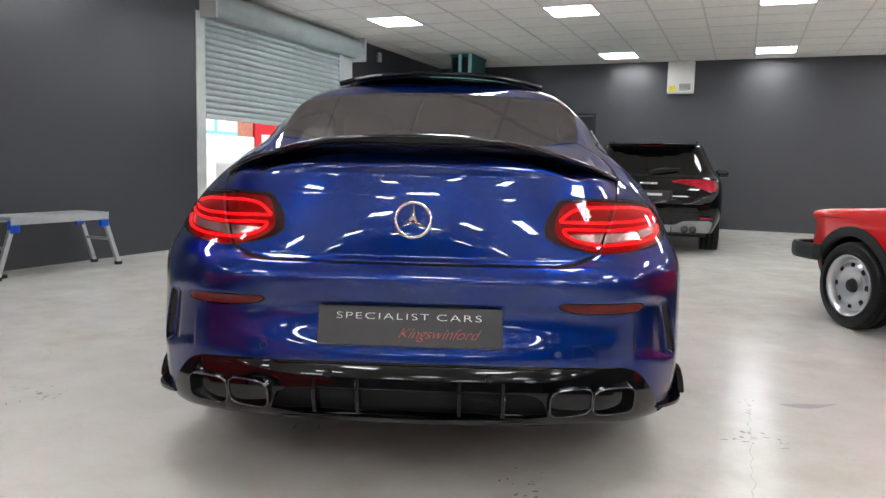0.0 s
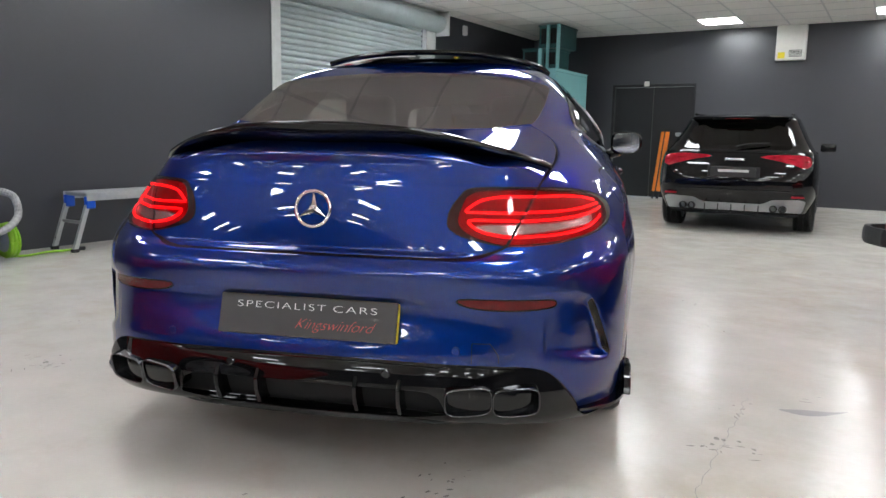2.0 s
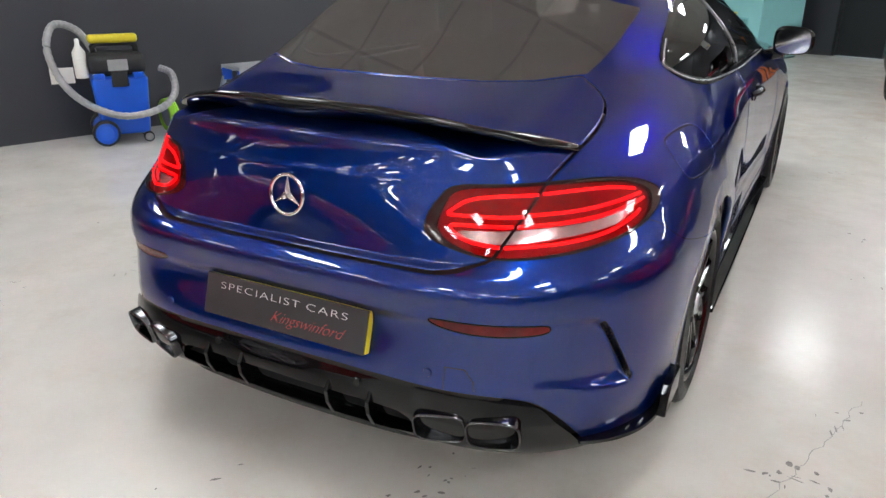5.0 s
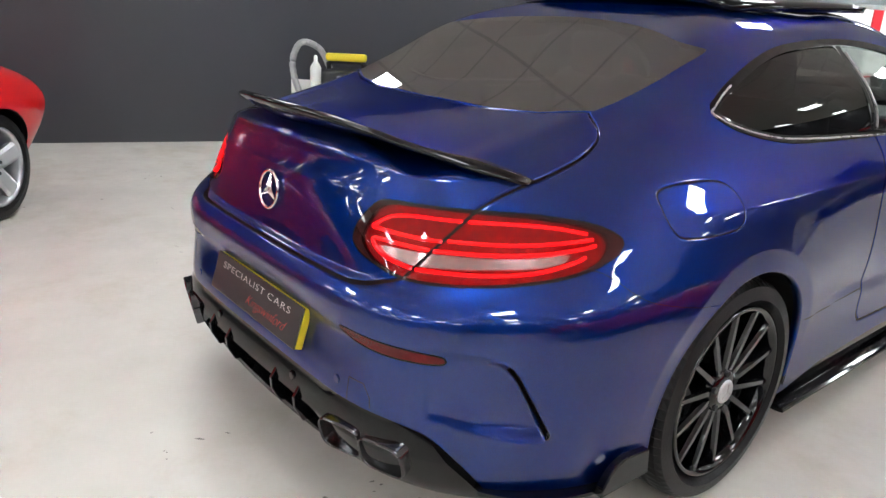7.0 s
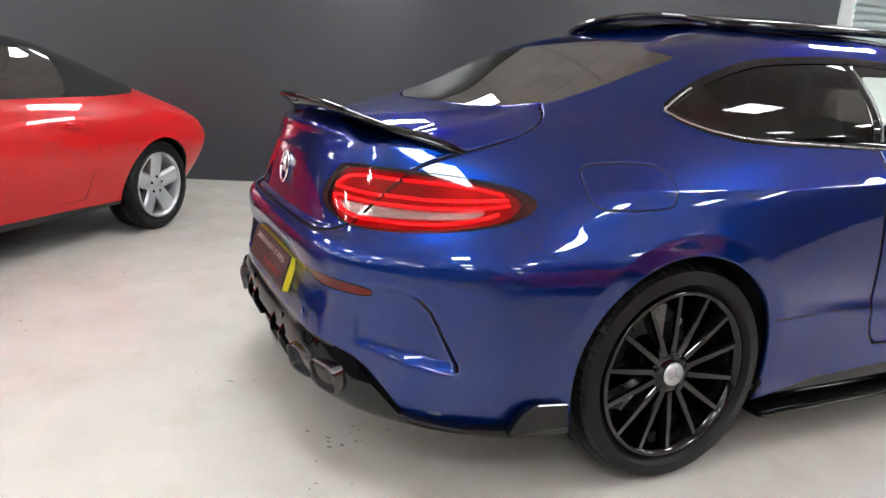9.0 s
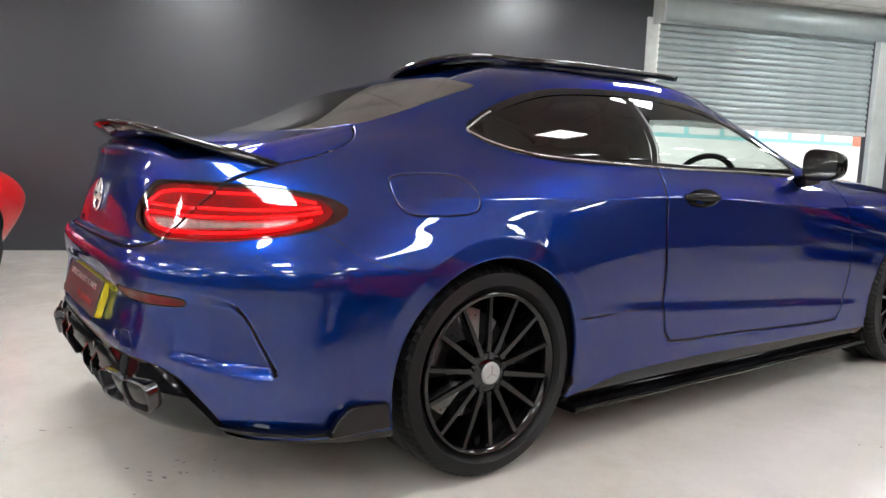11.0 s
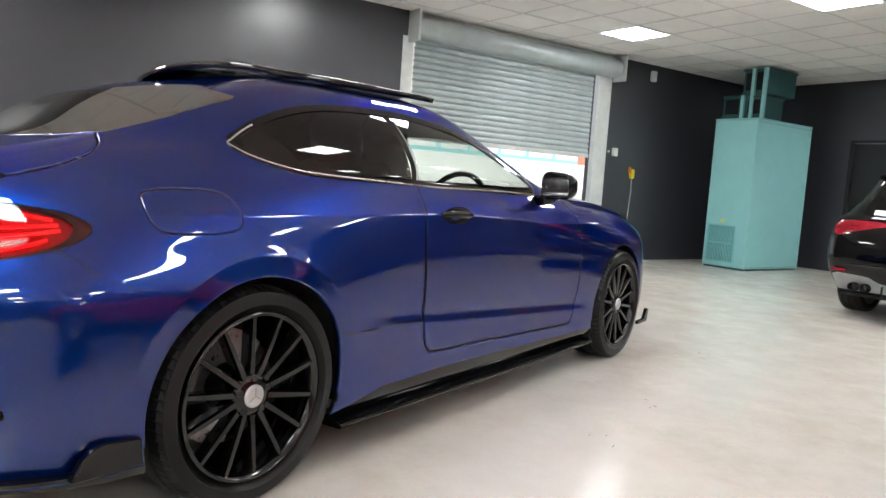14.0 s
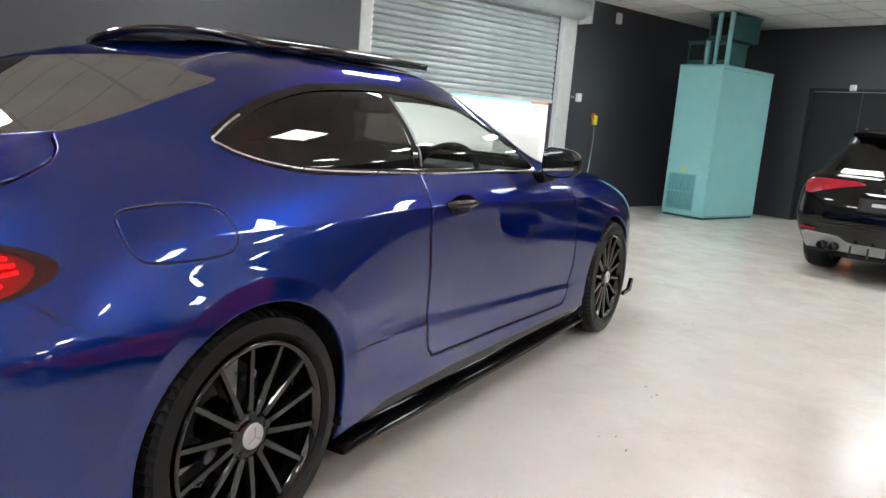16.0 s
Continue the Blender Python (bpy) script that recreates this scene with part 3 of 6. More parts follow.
REAR_GLASS = spline([(-.3, .99), (0, .99), (.3, .99), (.48, 1.02), (.545, 1.09), (.568, 1.150), (.574, 1.200), (.574, 1.236), (.558, 1.250), (.50, 1.264), (.40, 1.282), (.30, 1.294), (.20, 1.302), (0, 1.309), (-.3, 1.305)], 8, True)
screen_f = inside_of(REAR_GLASS, rear)
rear_glass, skin = skin.cut(only(lambda V: np.maximum(screen_f(V), lid_end(V) + .010 - V[:, 1]), lambda V: V[:, 1] < .7))
FRONT_GLASS = spline([(-.3, 1.015), (0, 1.015), (.35, 1.012), (.51, 1.03), (.515, 1.1), (.455, 1.19), (.40, 1.232), (.2, 1.258), (0, 1.264), (-.3, 1.26)], 8, True)
wind_glass, skin = skin.cut(only(inside_of(FRONT_GLASS, rear), lambda V: V[:, 1] > 1.4))

# tail lamps
LAMP = spline([(-.526, .806), (-.509, .842), (-.468, .879), (-.428, .899), (-.30, .903), (-.143, .900), (.05, .893), (.2, .880), (.29, .862), (.336, .838), (.30, .808), (.2, .782), (.05, .764), (-.15, .752), (-.346, .749), (-.43, .760), (-.490, .775), (-.518, .790)], 6, True)
back = lambda V: V[:, 1] < -.1
lamp_f = only(inside_of(LAMP, wrap), back)
lamp, skin = skin.cut(lamp_f)
_, skin = skin.cut(offset(lamp_f, -0.003))
SEAM = [(-.37, .735), (-.346, .750), (-.25, .82), (-.143, .896), (-.08, .925)]
seam_f = near_line(SEAM, wrap, 0.0042)
_, lamp = lamp.cut(seam_f)
lamp_in, lamp_out = lamp.cut(inside_of([(-.346, .750), (-.25, .82), (-.143, .896), (-.08, 1.0), (-.9, 1.0), (-.9, .6), (-.36, .6)], wrap))

# boot lid
BOOT = np.concatenate([spline([(-1.4, .715), (-.62, .715), (-.50, .718), (-.42, .728), (-.346, .750), (-.25, .82), (-.143, .896), (-.03, .940), (.1, .972), (.19, 1.0), (.245, 1.03), (.25, 1.055), (.225, 1.078)], 6), np.array([(.2, 1.12), (-1.4, 1.12)])])
lid_f = inside_of(BOOT, wrap)
boot_f = only(lambda V: np.maximum(lid_f(V), V[:, 1] - lid_end(V)), lambda V: V[:, 1] < .1)
boot, skin = skin.cut(boot_f)
_, boot = boot.cut(offset(lambda V: -boot_f(V), -GAP))
_, skin = skin.cut(offset(boot_f, -GAP))
boot, skin = rolled(boot, boot_f, -1, GAP), rolled(skin, boot_f, 1, GAP)

# fine crease line across the lid
_, boot = boot.cut(only(near_line([(-.6, .904), (.6, .904)], rear, 0.0010), lambda V: (V[:, 1] < -.6) & (V[:, 0] < .43)))

# rear bumper and its black lower part
BUMP = np.concatenate([np.array([(-1.5, 0), (-1.5, .7128), (-.62, .7128)]), spline([(-.50, .7158), (-.42, .727), (-.352, .750), (-.15, .756), (.05, .768), (.16, .782), (.24, .788), (.31, .768), (.38, .735), (.46, .705), (.60, .675), (.74, .655)], 5), np.array([(.9, .655), (.9, 0)])])
bump_f = only(inside_of(BUMP, wrap), lambda V: V[:, 1] < .15)
bumper, skin = skin.cut(bump_f)
_, bumper = bumper.cut(offset(lambda V: -bump_f(V), -0.0020))
DIFF = np.concatenate([np.array([(-1.5, 0), (-1.5, .435)]), spline([(-.62, .433), (-.45, .432), (-.32, .424), (-.22, .400), (-.13, .345), (-.07, .298), (-.03, .262), (.02, .240), (.1, .228), (.3, .222), (.53, .220)], 5), np.array([(.53, 0)])])
diffuser, bumper = bumper.cut(inside_of(DIFF, wrap))
RECESS = np.array([(-.40, .286), (-.378, .340), (-.345, .356), (-.26, .358), (.26, .358), (.345, .356), (.378, .340), (.40, .286), (.3, .268), (-.3, .268)])
_, diffuser = diffuser.cut(only(inside_of(RECESS, rear), lambda V: V[:, 1] < -.7))
gill, bumper = bumper.cut(near_line([(.004, .583), (.031, .559), (.091, .483), (.143, .415)], wrap, 0.0095))
REFL = spline([(-.545, .606), (-.50, .610), (-.35, .608), (-.22, .602), (-.190, .594), (-.205, .585), (-.30, .582), (-.42, .583), (-.505, .590)], 6, True)
reflector, bumper = bumper.cut(inside_of(REFL, wrap))
reflector_rim, bumper = bumper.cut(offset(inside_of(REFL, wrap), -.0045))
# flap, door, seams
FLAP = spline([(-.335, .90), (-.315, .935), (-.2, .946), (-.10, .938), (-.062, .90), (-.075, .845), (-.13, .829), (-.28, .829), (-.325, .85)], 6, True)
flap_f = only(inside_of(FLAP, side), lambda V: V[:, 0] > .6)
flap, skin = skin.cut(flap_f)
_, flap = flap.cut(lambda V: -flap_f(V) - 0.0018)
_, skin = skin.cut(offset(flap_f, -0.0018))
flap, skin = rolled(flap, flap_f, -1, .0018, .0032, .0010), rolled(skin, flap_f, 1, .0018, .0032, .0010)
DOOR = np.concatenate([np.array([(.829, 1.08)]), spline([(.829, 1.0), (.822, .8), (.832, .55), (.852, .40), (.885, .345), (.96, .326), (1.5, .31), (2.10, .292), (2.2, .315), (2.245, .45), (2.25, .6), (2.22, .8), (2.12, 1.0)], 6), np.array([(2.1, 1.08)])])
door_f = only(inside_of(DOOR, side), lambda V: V[:, 0] > .6)
door, skin = skin.cut(door_f)
_, door = door.cut(lambda V: -door_f(V) - 0.004)
_, skin = skin.cut(offset(door_f, -0.004))
door, skin = rolled(door, door_f, -1, .004), rolled(skin, door_f, 1, .004)
_, skin = skin.cut(only(near_line([(.35, .474), (.6, .474), (.83, .470)], side, 0.0035), lambda V: V[:, 0] > .6))
_, skin = skin.cut(only(near_line([(2.26, .9), (2.6, .905), (3.0, .885)], side, 0.002), lambda V: V[:, 0] > .5))
# black sill under the doors
sill, skin = skin.cut(lambda V: np.where((V[:, 0] > .6) & (V[:, 1] > .30) & (V[:, 1] < 2.55), V[:, 2] - np.interp(V[:, 1], (.3, .40, .62, 1.1, 2.0, 2.5), (.19, .205, .246, .252, .236, .225)), 1.0))
# roof and wings
roof, skin = skin.cut(lambda V: 1.345 - V[:, 2])


GLOW = spline([(-.492, .812), (-.470, .852), (-.424, .890), (-.30, .899), (-.143, .896), (.05, .889), (.19, .876), (.255, .860), (.285, .838), (.26, .806), (.18, .783), (.04, .767), (-.15, .755), (-.346, .752), (-.42, .763), (-.475, .784)], 6, True)
CLEAR = spline([(-.45, .800), (-.4, .806), (-.2, .807), (.02, .812), (.16, .822), (.13, .800), (-.05, .787), (-.3, .778), (-.4, .786)], 6, True)
TUBES_IN = ([(-.175, .876), (-.3, .878), (-.39, .870), (-.44, .850), (-.455, .838), (-.40, .836), (-.232, .832)], [(-.27, .812), (-.42, .816), (-.455, .812), (-.44, .795), (-.40, .780), (-.32, .769)])
TUBES_OUT = ([(-.155, .876), (0, .874), (.12, .868), (.215, .857)], [(-.215, .834), (-.05, .833), (.1, .838), (.235, .846)], [(-.255, .811), (-.08, .812), (.08, .818), (.2, .828), (.245, .834)], [(-.305, .769), (-.1, .772), (.06, .782), (.17, .800), (.215, .812)])
from mathutils.bvhtree import BVHTree
tree = BVHTree.FromPolygons(shell.V.tolist(), shell.T.tolist())


def on_shell(w, z, lift=0.003):
    """The shell's point at a wrapped place, seen from the rear corner."""
    d = 3.0
    w = w * 1.035 if w < 0 else w
    p, n, _, _ = tree.ray_cast(Vector(((w + d) / 2, (w - d) / 2, z)), Vector((-1, 1, 0)).normalized())
    return p - Vector((-1, 1, 0)).normalized() * lift


def from_behind(x, z, lift=0.0):
    p = tree.ray_cast(Vector((abs(x) + 1e-4, -3, z)), Vector((0, 1, 0)))[0]
    return Vector((x, p.y - lift, z))


def from_above(x, y, lift=0.0):
    for nudge in (1e-4, 7e-4, 1.9e-3):
        p = tree.ray_cast(Vector((abs(x) + nudge, y + nudge, 3)), Vector((0, 0, -1)))[0]
        if p:
            return Vector((x, y, p.z + lift))
    return Vector((x, y, tree.find_nearest(Vector((abs(x), y, 1.4)))[0].z + lift))


def from_side(y, z, lift=0.0):
    p = tree.ray_cast(Vector((3, y, z)), Vector((-1, 0, 0)))[0] or tree.find_nearest(Vector((.7, y, z)))[0]
    return p + Vector((lift, 0, 0))


def panel(name, s, mat, parent=coupe, label=""):
    return link_mesh(name, s.mesh(name), mat, parent, label)


def glass_bow(V):
    return np.stack([V[:, 0] * 0, V[:, 0] * 0, (V[:, 2] - 1.06) * .9 - .17], 1)


panel("headlining", skin.plus(roof).moved(-.014).cut(lambda V: .985 - V[:, 2])[0].both(), LEATHER, coupe, "black headlining")
panel("body_shell", skin.both(), BLUE)
panel("roof", roof.both(), BLUE)
boot_ob = panel("boot_lid", boot.both(), BLUE)
bump_ob = panel("rear_bumper", bumper.both(), BLUE)
# near-black sheet added behind the panels to paint the shade in their gaps
panel("gap_shade_shell", liner.cut(lambda V: V[:, 2] - 0.99)[0].both(), CAVITY)


def apron(z):
    """How far the diffuser's upper band leans out below the painted bumper."""
    return .024 * min(1.0, max(0.0, (.428 - z) / .072))


reach = np.array([apron(z) for z in diffuser.V[:, 2]]) * np.clip((-diffuser.V[:, 1] - .60) / .25, 0, 1)
lean = np.where((reach > .0005) & (diffuser.V[:, 2] > .352), .33, 0.0) * np.clip((-diffuser.V[:, 1] - .60) / .25, 0, 1)
diffuser.V[:, 1] -= reach
diffuser.N[:, 2] += lean * np.linalg.norm(diffuser.N, axis=1)
diff_ob = panel("rear_diffuser", diffuser.both(), GLOSS, coupe, "gloss black rear diffuser")
panel("rear_window", evened(rear_glass.both(), 2, lambda V: np.stack([V[:, 0] * .02, V[:, 1] * 0 - .13, V[:, 1] * 0], 1), False), TINT, coupe, "dark tinted rear window")
panel("windscreen", wind_glass.both(), SCREEN)
for s in (1, -1):
    f = (lambda k: k) if s > 0 else (lambda k: k.mirrored())
    panel("door", f(door), BLUE)
    panel("side_window", f(evened(front_glass, 0, glass_bow)), GLASS, coupe, "clear door window")
    panel("quarter_window", f(evened(quarter_glass, 0, glass_bow)), TINTQ, coupe, "dark tinted quarter window")
    panel("window_trim", f(trim_band).moved(0.003), GLOSS)
    panel("pillar_cover", f(pillar), GLOSS)
    part("pillar_strip", tube(bmesh.new(), [(s * q.x, q.y, q.z) for q in [from_side(.846 + .012 * k / 12, 1.012 + .232 * k / 12, .003) for k in range(13)]], .0035, 6), STEEL, coupe, "thin bright pillar strip", smooth=True)
    panel("sill_trim", f(sill), GLOSS, coupe, "gloss black sill")
    panel("fuel_flap", f(flap), BLUE) if s > 0 else panel("quarter_cover", f(flap), BLUE)
    # gloss black paints the shade inside the body-coloured vent scoop
    panel("bumper_gill", f(gill).moved(-0.006), GLOSS, coupe, "slim bumper vent step, its shade painted gloss black")
    lens = panel("bumper_reflector", f(reflector), REFLECTOR, coupe, "long red bumper reflector")
    panel("reflector_rim", f(reflector_rim).moved(-.002), GLOSS, lens)
    for nm, sk, lab in (("tail_lamp_inner", lamp_in, "lit red lamp on the boot lid"), ("tail_lamp_outer", lamp_out, "lit red lamp on the wing")):
        glow, edge = sk.cut(inside_of(GLOW, wrap))
        clear, glow = glow.cut(inside_of(CLEAR, wrap))
        lampob = panel(nm, f(edge), LENS, coupe, lab)
        panel("red_lens", f(glow), COVER, lampob)
        panel("clear_lens", f(clear), COVERCL, lampob, "clear reversing lens")
        panel("lamp_bowl", f(glow).moved(-.0115), LENSIN, lampob)
        panel("reversing_bowl", f(clear).moved(-.0115), LENSCL, lampob)
        for path in (TUBES_IN if nm.endswith("inner") else TUBES_OUT):
            pts = [on_shell(w, z, -.0055) for w, z in spline(path, 6)]
            bm = tube(bmesh.new(), [(p.x * s, p.y, p.z) for p in pts], 0.0036, 6)
            part("light_tube", bm, LED, lampob, "glowing red light tube", smooth=True)
# ---- lip spoiler on the boot ----
LIP_X = (0, .12, .25, .36, .435, .51, .575, .635)
LIP_Y = (-.948, -.941, -.912, -.868, -.828, -.776, -.722, -.642)
LIP_Z = (1.077, 1.075, 1.066, 1.047, 1.029, 1.008, .987, .964)
ROOT_Y = (-.80, -.795, -.775, -.745, -.715, -.68, -.645, -.600)
bm = bmesh.new()
sections = []
xs = np.linspace(-.635, .635, 61)
for x in xs:
    a = abs(x)
    yt, zt, yr = np.interp(a, LIP_X, LIP_Y), np.interp(a, LIP_X, LIP_Z), np.interp(a, LIP_X, ROOT_Y)
    root = from_above(a, yr)
    zr = root.z + .004
    ring = [(x, yr, zr), (x, (yt + yr) / 2, (zt + zr) / 2 + .004), (x, yt + .012, zt + .002), (x, yt, zt - .004), (x, yt + .003, zt - .012), (x, yt + .046, zt - .022 - .034 * (1 - a / .635)), (x, yt + .075, zt - .026 - .036 * (1 - a / .635)), (x, yr, zr - .010)]
    sections.append([bm.verts.new(p) for p in ring])
for p, q in zip(sections, sections[1:]):
    for k in range(8):
        bm.faces.new((p[k], q[k], q[(k + 1) % 8], p[(k + 1) % 8]))
bm.faces.new(sections[0])
bm.faces.new(sections[-1][::-1])
bmesh.ops.recalc_face_normals(bm, faces=bm.faces)
part("spoiler", bm, GLOSS, coupe, "gloss black lip spoiler", smooth=True)

# ---- raised sunroof ----
bm = bmesh.new()
YS = np.linspace(.385, 1.38, 25)
ring0 = []
for y in YS:
    t = (y - .385) / .995
    zc = np.interp(t, (0, .12, .32, .62, 1), (1.424, 1.432, 1.441, 1.446, 1.436))
    ze = np.interp(t, (0, .45, 1), (1.376, 1.387, 1.398))
    half = .51 * (1 - .05 * abs(2 * t - 1) ** 6) - .025 * (1 - t) ** 3
    row = []
    for k in range(17):
        q = 2 * k / 16 - 1
        row.append((half * q, y + .07 * abs(q) ** 3 * (.5 - t), zc + (ze - zc) * abs(q) ** 2.4))
    ring0.append(row)
top = [[bm.verts.new(p) for p in r] for r in ring0]
bot = [[bm.verts.new((p[0] * .985, p[1], p[2] - .022)) for p in r] for r in ring0]
R, C = len(top), 17
for i in range(R - 1):
    for k in range(C - 1):
        bm.faces.new((top[i][k], top[i][k + 1], top[i + 1][k + 1], top[i + 1][k]))
        bm.faces.new((bot[i][k], bot[i + 1][k], bot[i + 1][k + 1], bot[i][k + 1]))
for i in range(R - 1):
    bm.faces.new((top[i][0], top[i + 1][0], bot[i + 1][0], bot[i][0]))
    bm.faces.new((top[i][-1], bot[i][-1], bot[i + 1][-1], top[i + 1][-1]))
for k in range(C - 1):
    bm.faces.new((top[0][k], bot[0][k], bot[0][k + 1], top[0][k + 1]))
    bm.faces.new((top[-1][k], top[-1][k + 1], bot[-1][k + 1], bot[-1][k]))
bmesh.ops.recalc_face_normals(bm, faces=bm.faces)
part("sunroof_panel", bm, GLOSS, coupe, "raised black glass sunroof", smooth=True)
# black sheet on the uncut roof, painting the shade under the raised panel
bm = bmesh.new()
rows = [[bm.verts.new(from_above(x * (1 - .05 * abs(2 * k / 20 - 1) ** 4), .80 + .58 * k / 20, .004)) for x in np.linspace(-.455, .455, 15)] for k in range(21)]
for p, q in zip(rows, rows[1:]):
    for k in range(14):
        bm.faces.new((p[k], p[k + 1], q[k + 1], q[k]))
part("sunroof_opening_shade", bm, MATTE, coupe, "black sheet painting the shaded sunroof opening", smooth=True)

# ---- badge ----
bm = bmesh.new()
for i in range(48):
    t = i * math.tau / 48
    for j in range(8):
        s = j * math.tau / 8
        bm.verts.new(((.050 + .0055 * math.cos(s)) * math.sin(t), .0055 * math.sin(s), (.050 + .0055 * math.cos(s)) * math.cos(t)))
bm.verts.ensure_lookup_table()
for i in range(48):
    for j in range(8):
        v = lambda a, b: bm.verts[(a % 48) * 8 + b % 8]
        bm.faces.new((v(i, j), v(i + 1, j), v(i + 1, j + 1), v(i, j + 1)))
badge = part("badge", bm, CHROME, coupe, "chrome ring badge", smooth=True)
badge.matrix_world = pose(0, from_behind(0, .836).y - .007, .836, -math.degrees(math.atan2(from_behind(0, .885).y - from_behind(0, .787).y, .098)))
for k in range(3):
    bm = bmesh.new()
    front = bm.verts.new((0, -.010, .012))
    vs = [bm.verts.new((x, 0, z)) for x, z in ((0, .050), (.011, .003), (0, -.006), (-.011, .003))]
    for i in range(4):
        bm.faces.new((vs[i], vs[(i + 1) % 4], front))
    bmesh.ops.transform(bm, matrix=Matrix.Rotation(k * math.tau / 3, 4, "Y"), verts=bm.verts)
    part("badge_arm", bm, CHROME, badge)

# ---- plate with lettering ----
PLATE_M = pose(0, -.995, .536, 90 - 17, 0, 0)
plate = part("number_plate", boxed(-.26, .26, -.056, .056, .004, .010, .003), PLATE, coupe, "dark dealer plate with pale lettering")
plate.matrix_world = PLATE_M
ob = part("plate_backing", boxed(-.254, .2598, -.0545, .0545, -.016, .0035, .002), YELLOW, plate, "yellow plate edge")


def words(text, size, x, y, width, mat, name, shear=0.0, bold=0.0, space=1.0):
    """One word on the plate, centred at x and drawn out to a width."""
    c = bpy.data.curves.new(name, "FONT")
    c.body, c.size, c.extrude, c.shear, c.align_x, c.offset, c.space_character = text, size, .0004, shear, "CENTER", bold, space
    o = new(name, c)
    dg = bpy.context.evaluated_depsgraph_get()
    me = bpy.data.meshes.new_from_object(o.evaluated_get(dg))
    bpy.data.objects.remove(o)
    me.materials.clear()
    o = link_mesh(name, me, mat, plate)
    xs = [v.co.x for v in me.vertices]
    sx = width / (max(xs) - min(xs))
    o.matrix_local = Matrix.Translation((x - sx * (max(xs) + min(xs)) / 2, y, .0106)) @ Matrix.Diagonal((sx, 1, 1, 1))
    return o


words("SPECIALIST", .0265, -.077, .019, .262, LETTER, "lettering", 0, -.0005, 1.18)
words("CARS", .0265, .139, .019, .125, LETTER, "lettering", 0, -.0005, 1.18)
words("Kingswinford", .042, .086, -.032, .232, SCRIPT, "lettering_script", .55, -.0009, .98)

# ---- plate lamps, sensors, tow cover ----
for x in (-.23, .23):
    o = part("parking_sensor", lathe(bmesh.new(), [(.0, -.004), (.010, -.004), (.0115, -.002), (.0135, -.001), (.0135, .012)], 20, "y"), GLOSS, coupe)
    o.location = from_behind(x, .397, apron(.397))
bm = bmesh.new()
for a, b in (((.462, .492), (.462, .436)), ((.462, .492), (.510, .492)), ((.510, .492), (.532, .462)), ((.532, .462), (.534, .440))):
    pts = [from_behind(a[0] + (b[0] - a[0]) * k / 5, a[1] + (b[1] - a[1]) * k / 5, -.0006) for k in range(6)]
    tube(bm, pts, .0016, 5)
part("tow_cover_seam", bm, CAVITY, coupe)
for x in (-.42, .42):
    o = part("bumper_sensor", lathe(bmesh.new(), [(.0, -.003), (.010, -.003), (.0115, -.001), (.0115, .01)], 20, "y"), BLUE, coupe)
    o.location = from_behind(x, .47)

# ---- diffuser recess, fins, lip, tail pipes ----
part("diffuser_recess", boxed(-.42, .42, -.82, -.78, .25, .40), CAVITY, coupe)
part("diffuser_shelf", boxed(-.41, .41, -.93, -.80, .262, .274, .004), GLOSS, coupe)
for x in (-.22, 0, .22):
    part("diffuser_baffle", boxed(x - .05, x + .05, -.86, -.821, .275, .315, .012), GLOSS, coupe)
for x in (-.268, -.145, .145, .268):
    bm = bmesh.new()
    p = from_behind(x, .392)
    prism(bm, [(p.y - .006, .396), (p.y - .031, .358), (p.y - .028, .325), (p.y - .004, .280), (p.y + .10, .275), (p.y + .10, .396)], x - .0055, x + .0055, "x")
    bmesh.ops.bevel(bm, geom=bm.edges[:], offset=.0015, segments=1, affect="EDGES")
    part("diffuser_fin", bm, GLOSS, coupe)
bm = bmesh.new()
lip = spline([(-.52, -.885), (-.41, -.945), (-.3, -.968), (0, -.98), (.3, -.968), (.41, -.945), (.52, -.885)], 8)
inner = [(x * .92, y + .12) for x, y in lip]
prism(bm, [tuple(p) for p in lip] + inner[::-1], .248, .262, "z")
part("diffuser_lip", bm, GLOSS, coupe)


def squircle(w, h, n=28, p=4.0):
    out = []
    for k in range(n):
        t = k * math.tau / n
        c, s = math.cos(t), math.sin(t)
        out.append((w * math.copysign(abs(c) ** (2 / p), c), h * math.copysign(abs(s) ** (2 / p), s)))
    return out


def pipe_tip(bm, w, h, length):
    loops = []
    for f, y in ((.925, 0.0), (.95, -.004), (.985, -.004), (1.0, .003), (.98, length)):
        loops.append([bm.verts.new((x * f, y, z * f)) for x, z in squircle(w, h)])
    inner = [bm.verts.new((x * .90, length * .9, z * .90)) for x, z in squircle(w, h)]
    loops = [inner] + loops
    n = len(inner)
    for p, q in zip(loops, loops[1:]):
        for k in range(n):
            bm.faces.new((p[k], p[(k + 1) % n], q[(k + 1) % n], q[k]))
    bmesh.ops.recalc_face_normals(bm, faces=bm.faces)
    return bm


